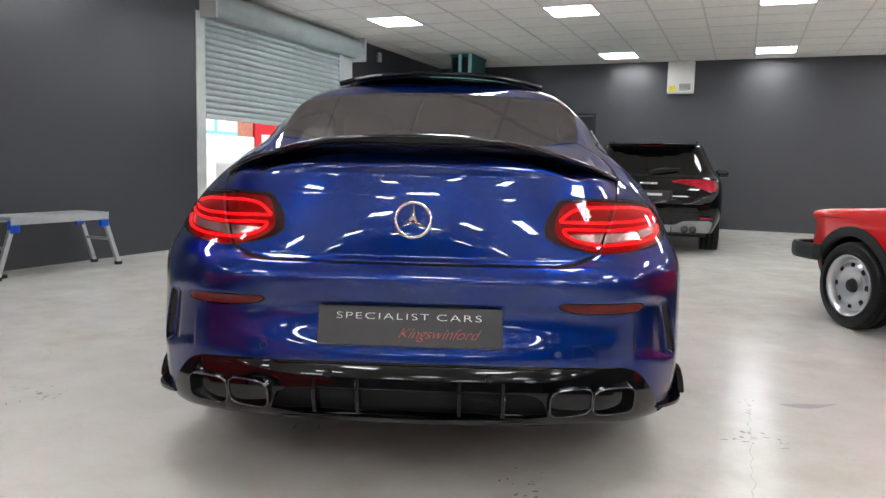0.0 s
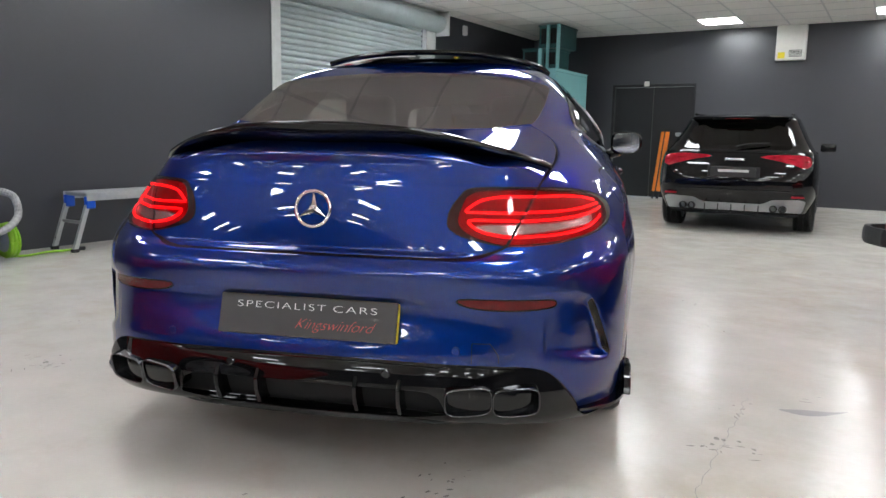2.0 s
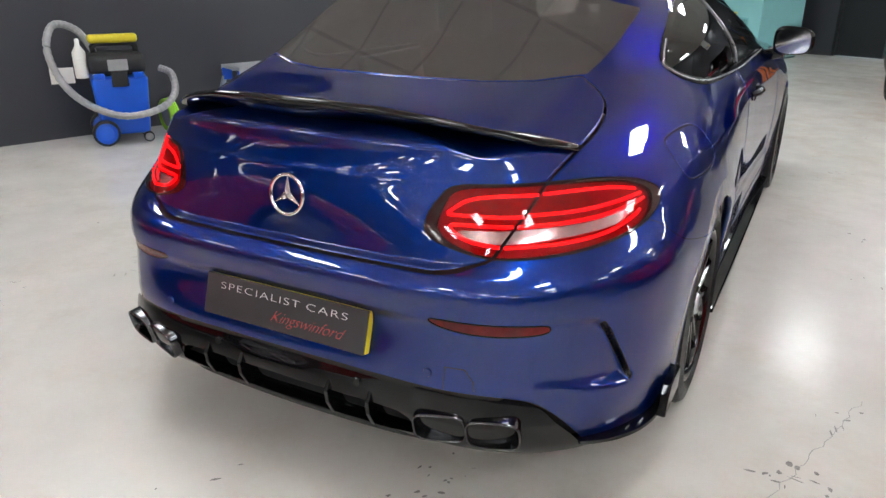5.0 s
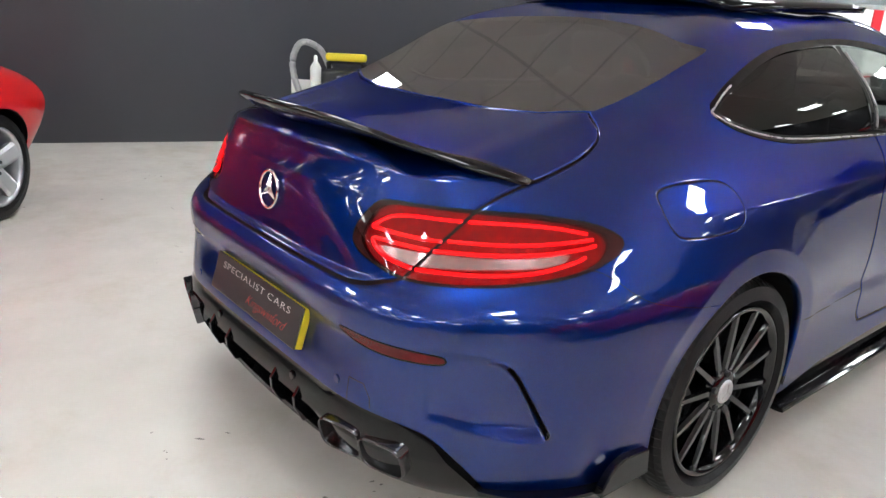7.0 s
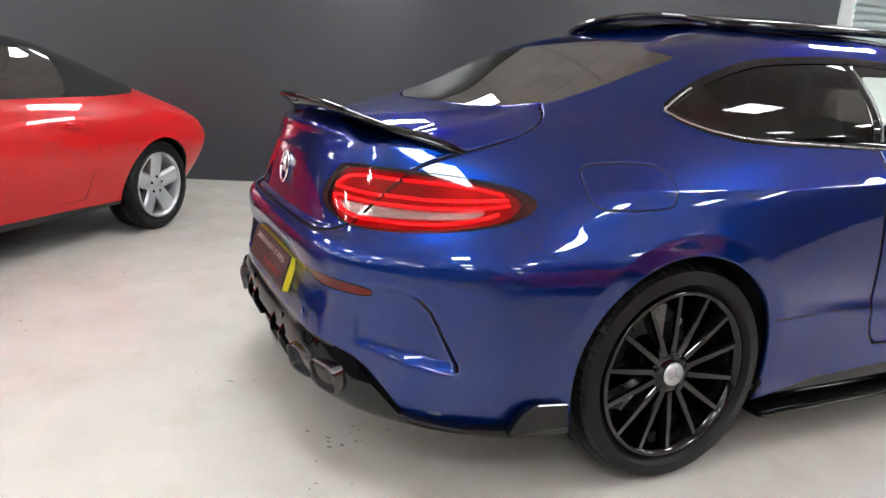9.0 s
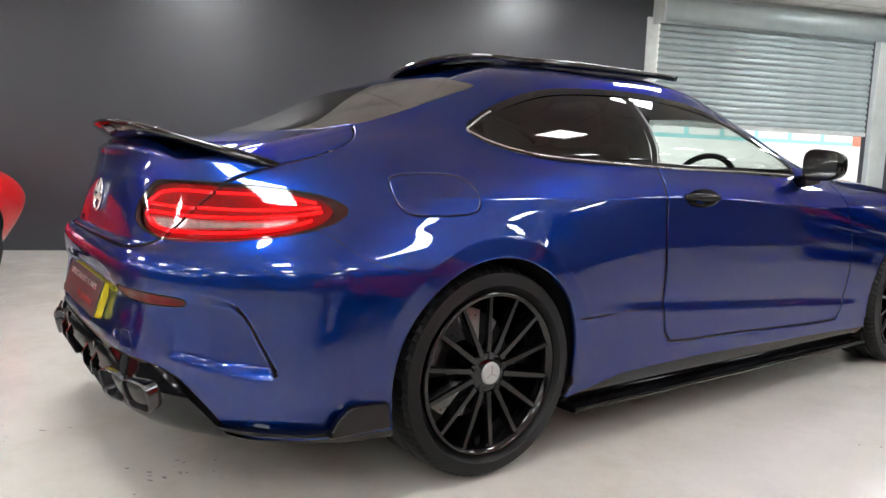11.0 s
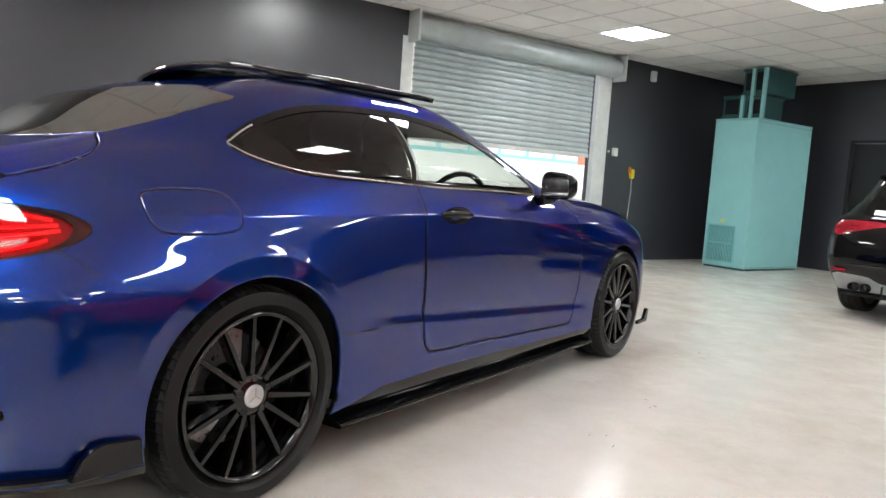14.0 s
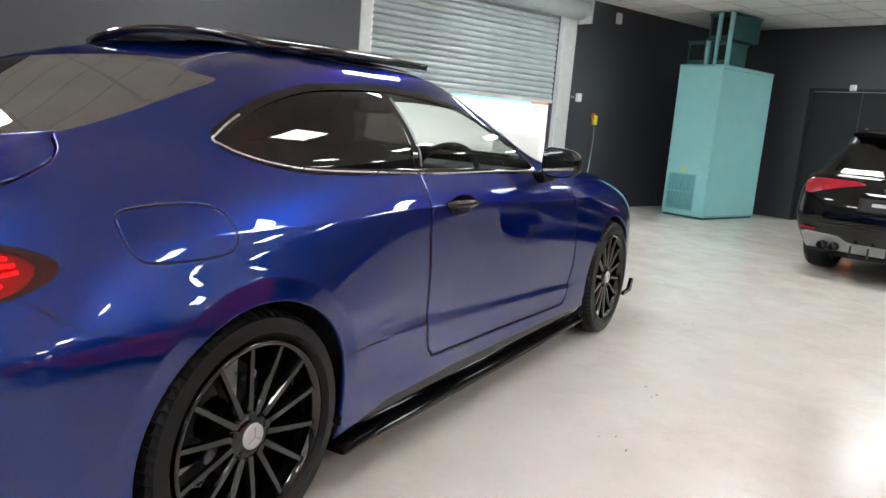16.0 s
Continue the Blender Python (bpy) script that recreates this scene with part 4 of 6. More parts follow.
BLACKCHROME = material("black_chrome", (0.10, 0.10, 0.105), 0.16, 1.0, rvar=0.06, scale=20)
for s in (1, -1):
    bm = bmesh.new()
    box(bm, .385, .675, -.885, -.80, .262, .396, .03, seg=3)
    bmesh.ops.transform(bm, matrix=Matrix(((1, 0, 0, 0), (0, 1, -.42, .335 * .42), (0, 0, 1, 0), (0, 0, 0, 1))), verts=bm.verts)
    bmesh.ops.transform(bm, matrix=pose(.53, -.93, 0, 0, 0, 15) @ pose(-.53, .93, 0), verts=bm.verts)
    if s < 0:
        bmesh.ops.transform(bm, matrix=Matrix.Diagonal((-1, 1, 1, 1)), verts=bm.verts)
        bmesh.ops.reverse_faces(bm, faces=bm.faces)
    part("exhaust_housing", bm, GLOSS, coupe, smooth=False)
    for x, y in ((.460, -1.006), (.586, -.974)):
        tip = part("tail_pipe", pipe_tip(bmesh.new(), .066, .039, .12), BLACKCHROME, coupe, "squared black chrome tail pipe", smooth=True)
        tip.matrix_world = pose(x * s, y, .335, 0, 0, 15 * s) @ Matrix(((1, 0, -.18 * s, 0), (0, 1, -.45, 0), (0, 0, 1, 0), (0, 0, 0, 1)))
        # near-black plate painting the shade deep in the pipe
        hole = part("pipe_bore_shade", boxed(-.056, .056, .085, .090, -.033, .033), CAVITY, tip)

# ---- bumper side lips and winglets, skirts ----
for s in (1, -1):
    bm = bmesh.new()
    out = [on_shell(w, .262, .012) for w in np.linspace(-.06, .46, 22)]
    prev = None
    for i, p in enumerate(out):
        t = i / 21
        zz = .280 - .034 * t
        o2 = .010 + .014 * math.sin(math.pi * min(1, t * 1.1))
        ring = [bm.verts.new((s * (p.x + a), p.y - b, z)) for a, b, z in ((-.06, -.03, zz), (o2 * .7, o2 * .7, zz - .004), (o2 * .72, o2 * .72, zz - .013), (-.06, -.03, zz - .014))]
        if prev:
            for k in range(4):
                bm.faces.new((prev[k], ring[k], ring[(k + 1) % 4], prev[(k + 1) % 4]))
        prev = ring
    bmesh.ops.recalc_face_normals(bm, faces=bm.faces)
    part("bumper_side_lip", bm, GLOSS, coupe, "gloss black bumper lip")
    bm = bmesh.new()
    prism(bm, [(-.562, .240), (-.556, .262), (-.536, .292), (-.508, .312), (-.480, .320), (-.384, .310), (-.376, .238)], .884, .908, "x")
    bmesh.ops.bevel(bm, geom=bm.edges[:], offset=.003, segments=1, affect="EDGES")
    if s < 0:
        bmesh.ops.transform(bm, matrix=Matrix.Diagonal((-1, 1, 1, 1)), verts=bm.verts)
        bmesh.ops.reverse_faces(bm, faces=bm.faces)
    part("bumper_winglet", bm, GLOSS, coupe, "gloss black upright winglet")
    bm = bmesh.new()
    prev = None
    for y in np.linspace(.372, 2.47, 30):
        t = (y - .372) / 2.098
        w = .905 + .004 * math.sin(math.pi * t)
        ring = [bm.verts.new((s * x, y, z)) for x, z in ((.80, .166), (.862, .168), (w - .010, .160), (w - .004, .154), (w - .005, .146), (w - .02, .142), (.80, .142))]
        if prev:
            for k in range(7):
                bm.faces.new((prev[k], ring[k], ring[(k + 1) % 7], prev[(k + 1) % 7]))
        else:
            bm.faces.new(ring)
        prev = ring
    bm.faces.new(prev[::-1])
    bmesh.ops.recalc_face_normals(bm, faces=bm.faces)
    part("side_skirt", bm, GLOSS, coupe, "gloss black side skirt blade")
    # chrome line under the side glass, black frame strip above it
    for lo, hi, lift, r, mat, nm in ((0, 34, .006, .0040, STEEL, "window_chrome"),):
        pts = []
        n = len(GLASS_LINE)
        seq = [GLASS_LINE[i % n] for i in range(-16, 62)]
        for y, z in seq:
            d = np.array([y - .95, (z - 1.12) * 3.0])
            d = d / np.linalg.norm(d)
            p = from_side(y + d[0] * .020, z + d[1] * .016, .002)
            pts.append((s * p.x, p.y, p.z))
        part(nm, tube(bmesh.new(), pts, r, 6), mat, coupe, "thin bright window moulding", smooth=True)
    # door handle in its scoop; black on the body-coloured dish paints its shade
    p = from_side(1.03, .882)
    h = part("door_handle", lathe(bmesh.new(), [(0, -.004), (.5, -.003), (.85, .001), (1, .006)], 32, "x"), GLOSS, coupe, "handle dish painted black for its shade, with its bar")
    h.matrix_world = pose(s * (p.x + .004), 1.035, .880, 0, 0, 0 if s > 0 else 180) @ Matrix.Diagonal((.5, .105, .036, 1))
    bm = bmesh.new()
    tube(bm, [(s * (p.x + .004), .925, .884), (s * (p.x + .022), .975, .886), (s * (p.x + .026), 1.04, .884), (s * (p.x + .018), 1.11, .882), (s * (p.x + .002), 1.148, .880)], [.010, .015, .017, .015, .008], 12)
    g = part("handle_bar", bm, GLOSS, h, "gloss black handle bar", smooth=True)
    g.matrix_parent_inverse = h.matrix_world.inverted()
    # door mirror
    bm = bmesh.new()
    bmesh.ops.create_uvsphere(bm, u_segments=28, v_segments=16, radius=1)
    for v in bm.verts:
        c = v.co
        e = 3.2
        c.x, c.z = [math.copysign(abs(k) ** (2 / e), k) for k in (c.x, c.z)]
        v.co = Vector((c.x * .094, min(c.y, .9) * (.085 if c.y > 0 else .018), c.z * .068 * (1 - .12 * c.x * s)))
    mir = part("door_mirror", bm, GLOSS, coupe, "gloss black door mirror", smooth=True)
    mir.matrix_world = pose(s * .950, 1.77, 1.030, 0, 0, -6 * s)
    bm = bmesh.new()
    prism(bm, [(x * .9, z) for x, z in squircle(.087, .058, 28, 3.4)], -.022, -.019, "y")
    part("mirror_glass", bm, CHROME, mir)
    bm = bmesh.new()
    tube(bm, [(s * -.14, .03, -.08), (s * -.10, .03, -.072), (s * -.05, .03, -.05)], [.028, .03, .036], 12)
    part("mirror_foot", bm, GLOSS, mir, smooth=True)

# ---- rolled lips round the wheel openings ----
for yy in (0.0, 2.84):
    for s in (1, -1):
        bm = bmesh.new()
        prev = None
        for k in range(49):
            a = radians(-14 + 208 * k / 48)
            y, z = yy + R_ARCH * math.cos(a), .335 + R_ARCH * math.sin(a)
            p = from_side(y, z)
            if z < .27 or p.x < .8:
                prev = None
                continue
            c, q = math.cos(a), math.sin(a)
            ring = [bm.verts.new((s * (p.x + dx), y + dr * c, z + dr * q)) for dx, dr in ((.0, .001), (.0015, -.003), (-.003, -.007), (-.024, -.007), (-.024, .0))]
            if prev:
                for i in range(4):
                    bm.faces.new((prev[i], ring[i], ring[i + 1], prev[i + 1]))
            prev = ring
        bmesh.ops.recalc_face_normals(bm, faces=bm.faces)
        part("arch_lip", bm, BLUE, coupe, smooth=True)

# ---- under floor and wheel housings ----
part("underfloor", boxed(-.62, .62, -.72, 3.45, .20, .23), CAVITY, coupe)
for yy in (0.0, 2.84):
    for s in (1, -1):
        bm = lathe(bmesh.new(), [(.36, .60), (.375, .62), (.375, .885)], 36, "x", -.25, math.pi + .5)
        if s < 0:
            bmesh.ops.transform(bm, matrix=Matrix.Diagonal((-1, 1, 1, 1)), verts=bm.verts)
        o = part("wheel_housing", bm, CAVITY, coupe)
        o.matrix_world = pose(0, yy, .335)
        o = part("housing_side", lathe(bmesh.new(), [(0, .60), (.375, .60)], 36, "x", -.25, math.pi + .5), CAVITY, coupe)
        o.matrix_world = pose(0 if s > 0 else -1.2, yy, .335)


# ---- wheels ----
def tyre_mesh(r, rim, half, notch=72):
    prof = [(rim, -half * .80), (rim + .012, -half * .90), (r - .055, -half * 1.04), (r - .018, -half * .99), (r - .006, -half * .88), (r, -half * .62), (r - .008, -half * .58), (r - .008, -half * .52), (r, -half * .48),
            (r, -half * .06), (r - .008, -half * .04), (r - .008, half * .04), (r, half * .06), (r, half * .48), (r - .008, half * .52), (r - .008, half * .58), (r, half * .62), (r - .006, half * .88), (r - .018, half * .99), (r - .055, half * 1.04), (rim + .012, half * .90), (rim, half * .80)]
    bm = bmesh.new()
    seg = notch * 2
    rings = []
    for i in range(seg):
        t = (i // 2 + (.0 if i % 2 == 0 else .16)) / notch * math.tau
        ring = []
        for k, (rr, a) in enumerate(prof):
            cut = .0045 if i % 2 == 1 and k in (4, 17) else 0
            ring.append(bm.verts.new((a, (rr - cut) * math.cos(t), (rr - cut) * math.sin(t))))
        rings.append(ring)
    for i in range(seg):
        p, q = rings[i], rings[(i + 1) % seg]
        for k in range(len(prof) - 1):
            bm.faces.new((p[k], q[k], q[k + 1], p[k + 1]))
    bmesh.ops.recalc_face_normals(bm, faces=bm.faces)
    return bm


def spoke_mesh(r0, r1, w0, w1, face0, face1, depth):
    bm = bmesh.new()
    rows = []
    for k in range(6):
        t = k / 5
        r = r0 + (r1 - r0) * t
        w = w0 + (w1 - w0) * t
        f = face0 + (face1 - face0) * t ** .7
        rows.append([bm.verts.new((f - a, b * w, r)) for a, b in ((depth, -.8), (.010, -1), (0, -.62), (0, .62), (.010, 1), (depth, .8))])
    for p, q in zip(rows, rows[1:]):
        for k in range(5):
            bm.faces.new((p[k], p[k + 1], q[k + 1], q[k]))
    bm.faces.new(rows[0])
    bm.faces.new(rows[-1][::-1])
    bmesh.ops.recalc_face_normals(bm, faces=bm.faces)
    return bm


def wheel(parent, m, r, rim, half, spokes, spoke, alloy, cap, face, label, disc=True, twist=0.0):
    prof = [(rim + .004, half * .9), (rim + .006, half * .98), (rim - .006, half * .98), (rim - .014, half * .80), (rim - .022, half * .4), (rim - .022, -half * .85), (rim + .004, -half * .9)]
    w = part("wheel", lathe(bmesh.new(), prof, 72), alloy, parent, label, smooth=True)
    w.matrix_local = m
    part("tyre", tyre_mesh(r, rim, half), RUBBER, w, "black low-profile tyre", smooth=False)
    first = None
    for k in range(spokes):
        if first is None:
            o = part("spoke", spoke, alloy, w)
            first = o
        else:
            o = new("spoke", first.data)
            o.parent = w
        o.matrix_local = Matrix.Rotation(k * math.tau / spokes + twist, 4, "X")
    part("hub", lathe(bmesh.new(), [(0, face - .004), (.045, face - .004), (.062, face - .010), (.072, face - .03), (.072, face - .08)], 40), alloy, w, smooth=True)
    part("hub_cap", lathe(bmesh.new(), [(0, face + .004), (.030, face + .0035), (.0345, face), (.036, face - .006)], 32), cap, w, "silver hub cap", smooth=True)
    for k in range(5):
        t = k * math.tau / 5 + .3
        o = part("wheel_bolt", lathe(bmesh.new(), [(0, face - .002), (.010, face - .002), (.011, face - .012)], 10), MATTE, w)
        o.matrix_local = Matrix.Translation((0, .054 * math.cos(t), .054 * math.sin(t)))
    if disc:
        part("brake_disc", lathe(bmesh.new(), [(.075, -.01), (.180, -.01), (.180, -.035), (.075, -.035)], 48), STEEL, w, "grey brake disc", smooth=False)
        o = part("brake_caliper", boxed(-.055, .02, -.06, .06, .12, .20, .012), STEEL, w)
        o.matrix_local = Matrix.Rotation(radians(70), 4, "X")
        for k in range(3):
            o = part("cap_arm", boxed(face + .003, face + .0055, -.0018, .0018, 0, .026), STEEL, w)
            o.matrix_local = Matrix.Rotation(k * math.tau / 3, 4, "X")
    return w


for yy, xx in ((0.0, .750), (2.84, .785)):
    for s in (1, -1):
        m = pose(s * xx, yy, .335, 0, 0, 0 if s > 0 else 180)
        wide = .022 if yy == 0 else 0
        wheel(coupe, m, .335, .252, .125 + wide, 14, spoke_mesh(.055, .244, .0135, .0095, .100 + wide, .112 + wide, .045), ALLOY, SILVER, .112 + wide, "gloss black multi-spoke wheel", twist=.05)

# ---- cabin ----
def seat(x, y, back, name="front_seat"):
    o = part(name, boxed(x - .25, x + .25, y - .26, y + .26, .36, .56, .07, seg=3), LEATHER, coupe, "black leather seat", smooth=True)
    b = part("backrest", boxed(-.25, .25, -.07, .07, 0, .60, .06, seg=3), LEATHER, o, smooth=True)
    b.matrix_world = pose(x, y - .24, .50, 16 + back)
    b = part("headrest", boxed(-.13, .13, -.05, .05, 0, .19, .045, seg=3), LEATHER, o, smooth=True)
    b.matrix_world = pose(x, y - .42, 1.06, 10)


seat(.38, 1.25, 0)
seat(-.38, 1.25, 0)
o = part("rear_bench", boxed(-.55, .55, .12, .62, .36, .55, .08, seg=3), LEATHER, coupe, "black leather rear bench", smooth=True)
b = part("bench_back", boxed(-.55, .55, -.08, .08, 0, .48, .06, seg=3), LEATHER, o, smooth=True)
b.matrix_world = pose(0, .16, .48, 24)
part("parcel_shelf", boxed(-.46, .46, -.42, -.04, .955, .985, .01), LEATHER, coupe)
bm = boxed(-.74, .74, 1.88, 2.35, .62, .955, .07, seg=3)
part("dashboard", bm, LEATHER, coupe, "black dashboard", smooth=True)
part("centre_console", boxed(-.11, .11, .75, 2.0, .3, .62, .03), LEATHER, coupe)
part("cabin_floor", boxed(-.74, .74, -.2, 2.4, .24, .30), CAVITY, coupe)
for s in (1, -1):
    part("door_card", boxed(s * .745 - .02, s * .745 + .02, .5, 2.1, .3, .985, .012), LEATHER, coupe)
sw = part("steering_wheel", bmesh.new(), LEATHER, coupe, "black steering wheel")
bm = bmesh.new()
for i in range(40):
    t = i * math.tau / 40
    for j in range(8):
        q = j * math.tau / 8
        bm.verts.new(((.178 + .015 * math.cos(q)) * math.cos(t), .015 * math.sin(q), (.178 + .015 * math.cos(q)) * math.sin(t)))
bm.verts.ensure_lookup_table()
for i in range(40):
    for j in range(8):
        v = lambda a, b: bm.verts[(a % 40) * 8 + b % 8]
        bm.faces.new((v(i, j), v(i + 1, j), v(i + 1, j + 1), v(i, j + 1)))
box(bm, -.165, .165, -.012, .012, -.025, .025, .008)
box(bm, -.02, .02, -.012, .012, -.165, .0, .008)
bm.to_mesh(sw.data)
bm.free()
sw.matrix_world = pose(.38, 1.72, .90, -24)
o = part("cabin_mirror", boxed(-.12, .12, -.015, .015, -.035, .035, .012), GLOSS, coupe)
o.matrix_world = pose(0, 1.62, 1.22, 8)

# ---- small front lips ----
for s in (1, -1):
    bm = bmesh.new()
    prism(bm, [(3.20, .165), (3.36, .17), (3.38, .25), (3.35, .255), (3.31, .19), (3.20, .185)], .885, .905, "x")
    if s < 0:
        bmesh.ops.transform(bm, matrix=Matrix.Diagonal((-1, 1, 1, 1)), verts=bm.verts)
        bmesh.ops.reverse_faces(bm, faces=bm.faces)
    part("front_winglet", bm, GLOSS, coupe)
# ================= the other cars =================
def ring_line(yr, yf, w, zr, zm, zf, mid, corner=.30):
    """One design line round a car: rear middle, rear corner, flank, front corner, front middle."""
    ys = (yr, yr + .01, yr + .05, yr + corner, mid - .9, mid, mid + .9, yf - corner, yf - .10, yf - .025, yf)
    xs = (0, .5, .84, 1, 1, 1, 1, .985, .80, .45, 0)
    out = []
    lo, hi = yr + corner, yf - corner
    for i, (x, y) in enumerate(zip(xs, ys)):
        if 3 < i < 7:
            y = lo + (hi - lo) * (i - 3) / 4
        t = (y - yr) / (yf - yr)
        z = zr + (zm - zr) * min(1, t / .45) if t < .45 else zm + (zf - zm) * (t - .45) / .55
        out.append((x * w, y, z))
    return out


def car_shell(rows, mid):
    net = [ring_line(*r, mid) for r in rows[:-1]]
    y0, y1, z = rows[-1]
    net.append([(0, y0 + (y1 - y0) * k / 10, z) for k in range(11)])
    s = Skin.grid(smooth_shell(net, 7, 10))
    if (s.N[len(s.N) // 2] * (s.V[len(s.V) // 2] - np.array([0, 1.2, .6]))).sum() < 0:
        s.N, s.T = -s.N, s.T[:, ::-1]
    return s


def wheel_cut(s, base, r, z):
    for y in base:
        _, s = s.cut(lambda V: np.where(np.abs(V[:, 0]) > .4, np.hypot(V[:, 1] - y, V[:, 2] - z) - r, 1.0))
    return s


# adds a near-black sheet inside the shell, as painted shade for its gaps
def liner_of(s, parent):
    low, _ = s.moved(-.03).cut(lambda V: V[:, 2] - .80)
    link_mesh("gap_shade_shell", low.both().mesh("gap_shade_shell"), CAVITY, parent)


def add(parent, name, s, mat, label=""):
    return link_mesh(name, s.mesh(name), mat, parent, label)


def pair(parent, name, s, mat, label=""):
    add(parent, name, s, mat, label)
    add(parent, name, s.mirrored(), mat, label)


# ---- black hatchback SUV ----
suv = thing("compact_suv", pose(2.56, 6.80, 0, 0, 0, -16) @ Matrix.Scale(.97, 4), "glossy black compact SUV with grey rear valance", "car")
SUV_ROWS = ((-.70, 3.30, .82, .27, .24, .24), (-.80, 3.42, .885, .46, .42, .45), (-.82, 3.44, .90, .62, .60, .60), (-.79, 3.40, .895, .82, .82, .74), (-.72, 3.22, .86, .97, .97, .88),
            (-.63, 2.25, .80, 1.05, 1.04, .99), (-.46, 1.50, .66, 1.30, 1.33, 1.30), (-.35, 1.25, .54, 1.405, 1.43, 1.41), (.2, .8, 1.46))
s0 = car_shell(SUV_ROWS, 1.3)
s0 = wheel_cut(s0, (0, 2.6), .37, .335)
liner_of(s0, suv)
win, s0 = s0.cut(only(inside_of(spline([(-.32, 1.02), (.3, 1.005), (1.2, .99), (1.95, .985), (1.6, 1.16), (1.2, 1.29), (.5, 1.33), (-.05, 1.31), (-.28, 1.20)], 6, True), side), lambda V: V[:, 0] > .4))
rwin, s0 = s0.cut(only(inside_of(spline([(-.3, 1.0), (0, 1.0), (.45, 1.0), (.60, 1.02), (.56, 1.18), (.47, 1.30), (0, 1.315), (-.3, 1.31)], 6, True), rear), lambda V: V[:, 1] < .0))
wscr, s0 = s0.cut(only(inside_of(spline([(-.3, 1.03), (0, 1.03), (.5, 1.03), (.62, 1.08), (.5, 1.30), (0, 1.36), (-.3, 1.36)], 6, True), rear), lambda V: V[:, 1] > 1.2))
tl, s0 = s0.cut(only(inside_of(spline([(-.46, .915), (-.38, .938), (-.15, .948), (.08, .938), (.15, .90), (.11, .825), (0, .795), (-.10, .825), (-.30, .88)], 6, True), wrap), lambda V: V[:, 1] < .1))
val, s0 = s0.cut(inside_of([(-1.6, 0), (-1.6, .365), (-.40, .365), (-.32, .42), (-.02, .435), (.10, .41), (.14, .30), (.10, 0)], wrap))
valbl, val = val.cut(inside_of([(-1.6, 0), (-1.6, .235), (-.40, .235), (-.20, .215), (.2, .20), (.2, 0)], wrap))
_, s0 = s0.cut(only(near_line([(-.62, .52), (-.62, .96)], lambda V: np.stack([-np.abs(V[:, 0]), V[:, 2]], 1), .003), lambda V: V[:, 1] < -.3))
add(suv, "body_shell", s0.both(), BLACKP)
add(suv, "rear_window", rwin.both(), TINTQ)
add(suv, "windscreen", wscr.both(), TINT)
pair(suv, "side_window", win, TINTQ)
LAMPRED = material("unlit_red_lamp", (0.36, 0.008, 0.022), 0.18, spec=0.5, var=0.35, scale=30)
tl_dark, tl = tl.cut(only(near_line([(-.40, .905), (-.15, .90), (.05, .875), (.12, .865)], wrap, .006), lambda V: V[:, 1] < .1))
pair(suv, "tail_lamp", tl, LAMPRED, "unlit red tail lamp")
pair(suv, "lamp_strip", tl_dark, REFLECTOR)
GREYV = material("satin_grey_valance", (0.33, 0.34, 0.35), 0.38, 0.4, var=0.1, scale=8)
add(suv, "rear_valance", val.both(), GREYV, "satin grey rear valance")
add(suv, "rear_apron", valbl.both(), MATTE)
bm = bmesh.new()
prism(bm, [(-.54, -.30), (.54, -.30), (.565, -.40), (.53, -.53), (.3, -.575), (-.3, -.575), (-.53, -.53), (-.565, -.40)], 1.372, 1.410, "z")
for v in bm.verts:
    v.co.z -= .05 * (-.30 - v.co.y) + .03 * abs(v.co.x) ** 2
bmesh.ops.bevel(bm, geom=bm.edges[:], offset=.010, segments=2, affect="EDGES")
part("roof_spoiler", bm, BLACKP, suv, "gloss black roof spoiler")
part("brake_light", boxed(-.16, .16, -.585, -.572, 1.362, 1.372, .002), REFLECTOR, suv)
part("rear_wiper", tube(bmesh.new(), [(0, -.70, 1.03), (.05, -.675, 1.055), (.20, -.655, 1.075), (.36, -.635, 1.085)], [.012, .009, .007, .005], 8), MATTE, suv, smooth=True)
for z, x0 in ((.985, .62), (.53, .64)):
    part("tailgate_seam", tube(bmesh.new(), [(x0 * k / 10, -.835 if z < .6 else -.727, z - .012 * (k / 10) ** 2) for k in range(-10, 11)], .003, 5), CAVITY, suv)
for s in (1, -1):
    part("low_reflector", boxed(s * .71 - .07, s * .71 + .07, -.802, -.775, .455, .475, .004), LAMPRED, suv).matrix_local = pose(0, 0, 0)
part("tailgate_badge", boxed(-.11, .11, -.80, -.775, .868, .902, .012, seg=3), CHROME, suv, "small chrome tailgate badge", smooth=True)
for k in range(5):
    part("valance_rib", boxed(-.305 + .15 * k, -.295 + .15 * k, -.812, -.78, .245, .352, .003), MATTE, suv)
for s in (1, -1):
    bm = tube(bmesh.new(), [(s * .56, y, 1.43 + .018 * math.sin((y + .2) * 1.6)) for y in np.linspace(-.2, 1.3, 12)], .014, 8)
    part("roof_rail", bm, BLACKP, suv, smooth=True)
    for x in (.46, .56):
        o = part("tail_pipe", lathe(bmesh.new(), [(.030, .10), (.032, 0), (.038, -.004), (.042, 0), (.042, .12)], 24, "y"), BLACKCHROME, suv, "round dark tail pipe", smooth=True)
        o.location = (s * x, -.80, .315)
    bm = boxed(-.10, .10, -.02, .07, -.06, .06, .03, seg=3)
    o = part("door_mirror", bm, BLACKP, suv, smooth=True)
    o.location = (s * .98, 1.75, 1.03)
part("plate_recess", boxed(-.29, .29, -.838, -.80, .675, .80, .01), MATTE, suv)
rear_plate = part("number_plate", boxed(-.25, .25, -.848, -.8385, .685, .79, .004), PLATE, suv, "dark dealer plate with a pale bar")
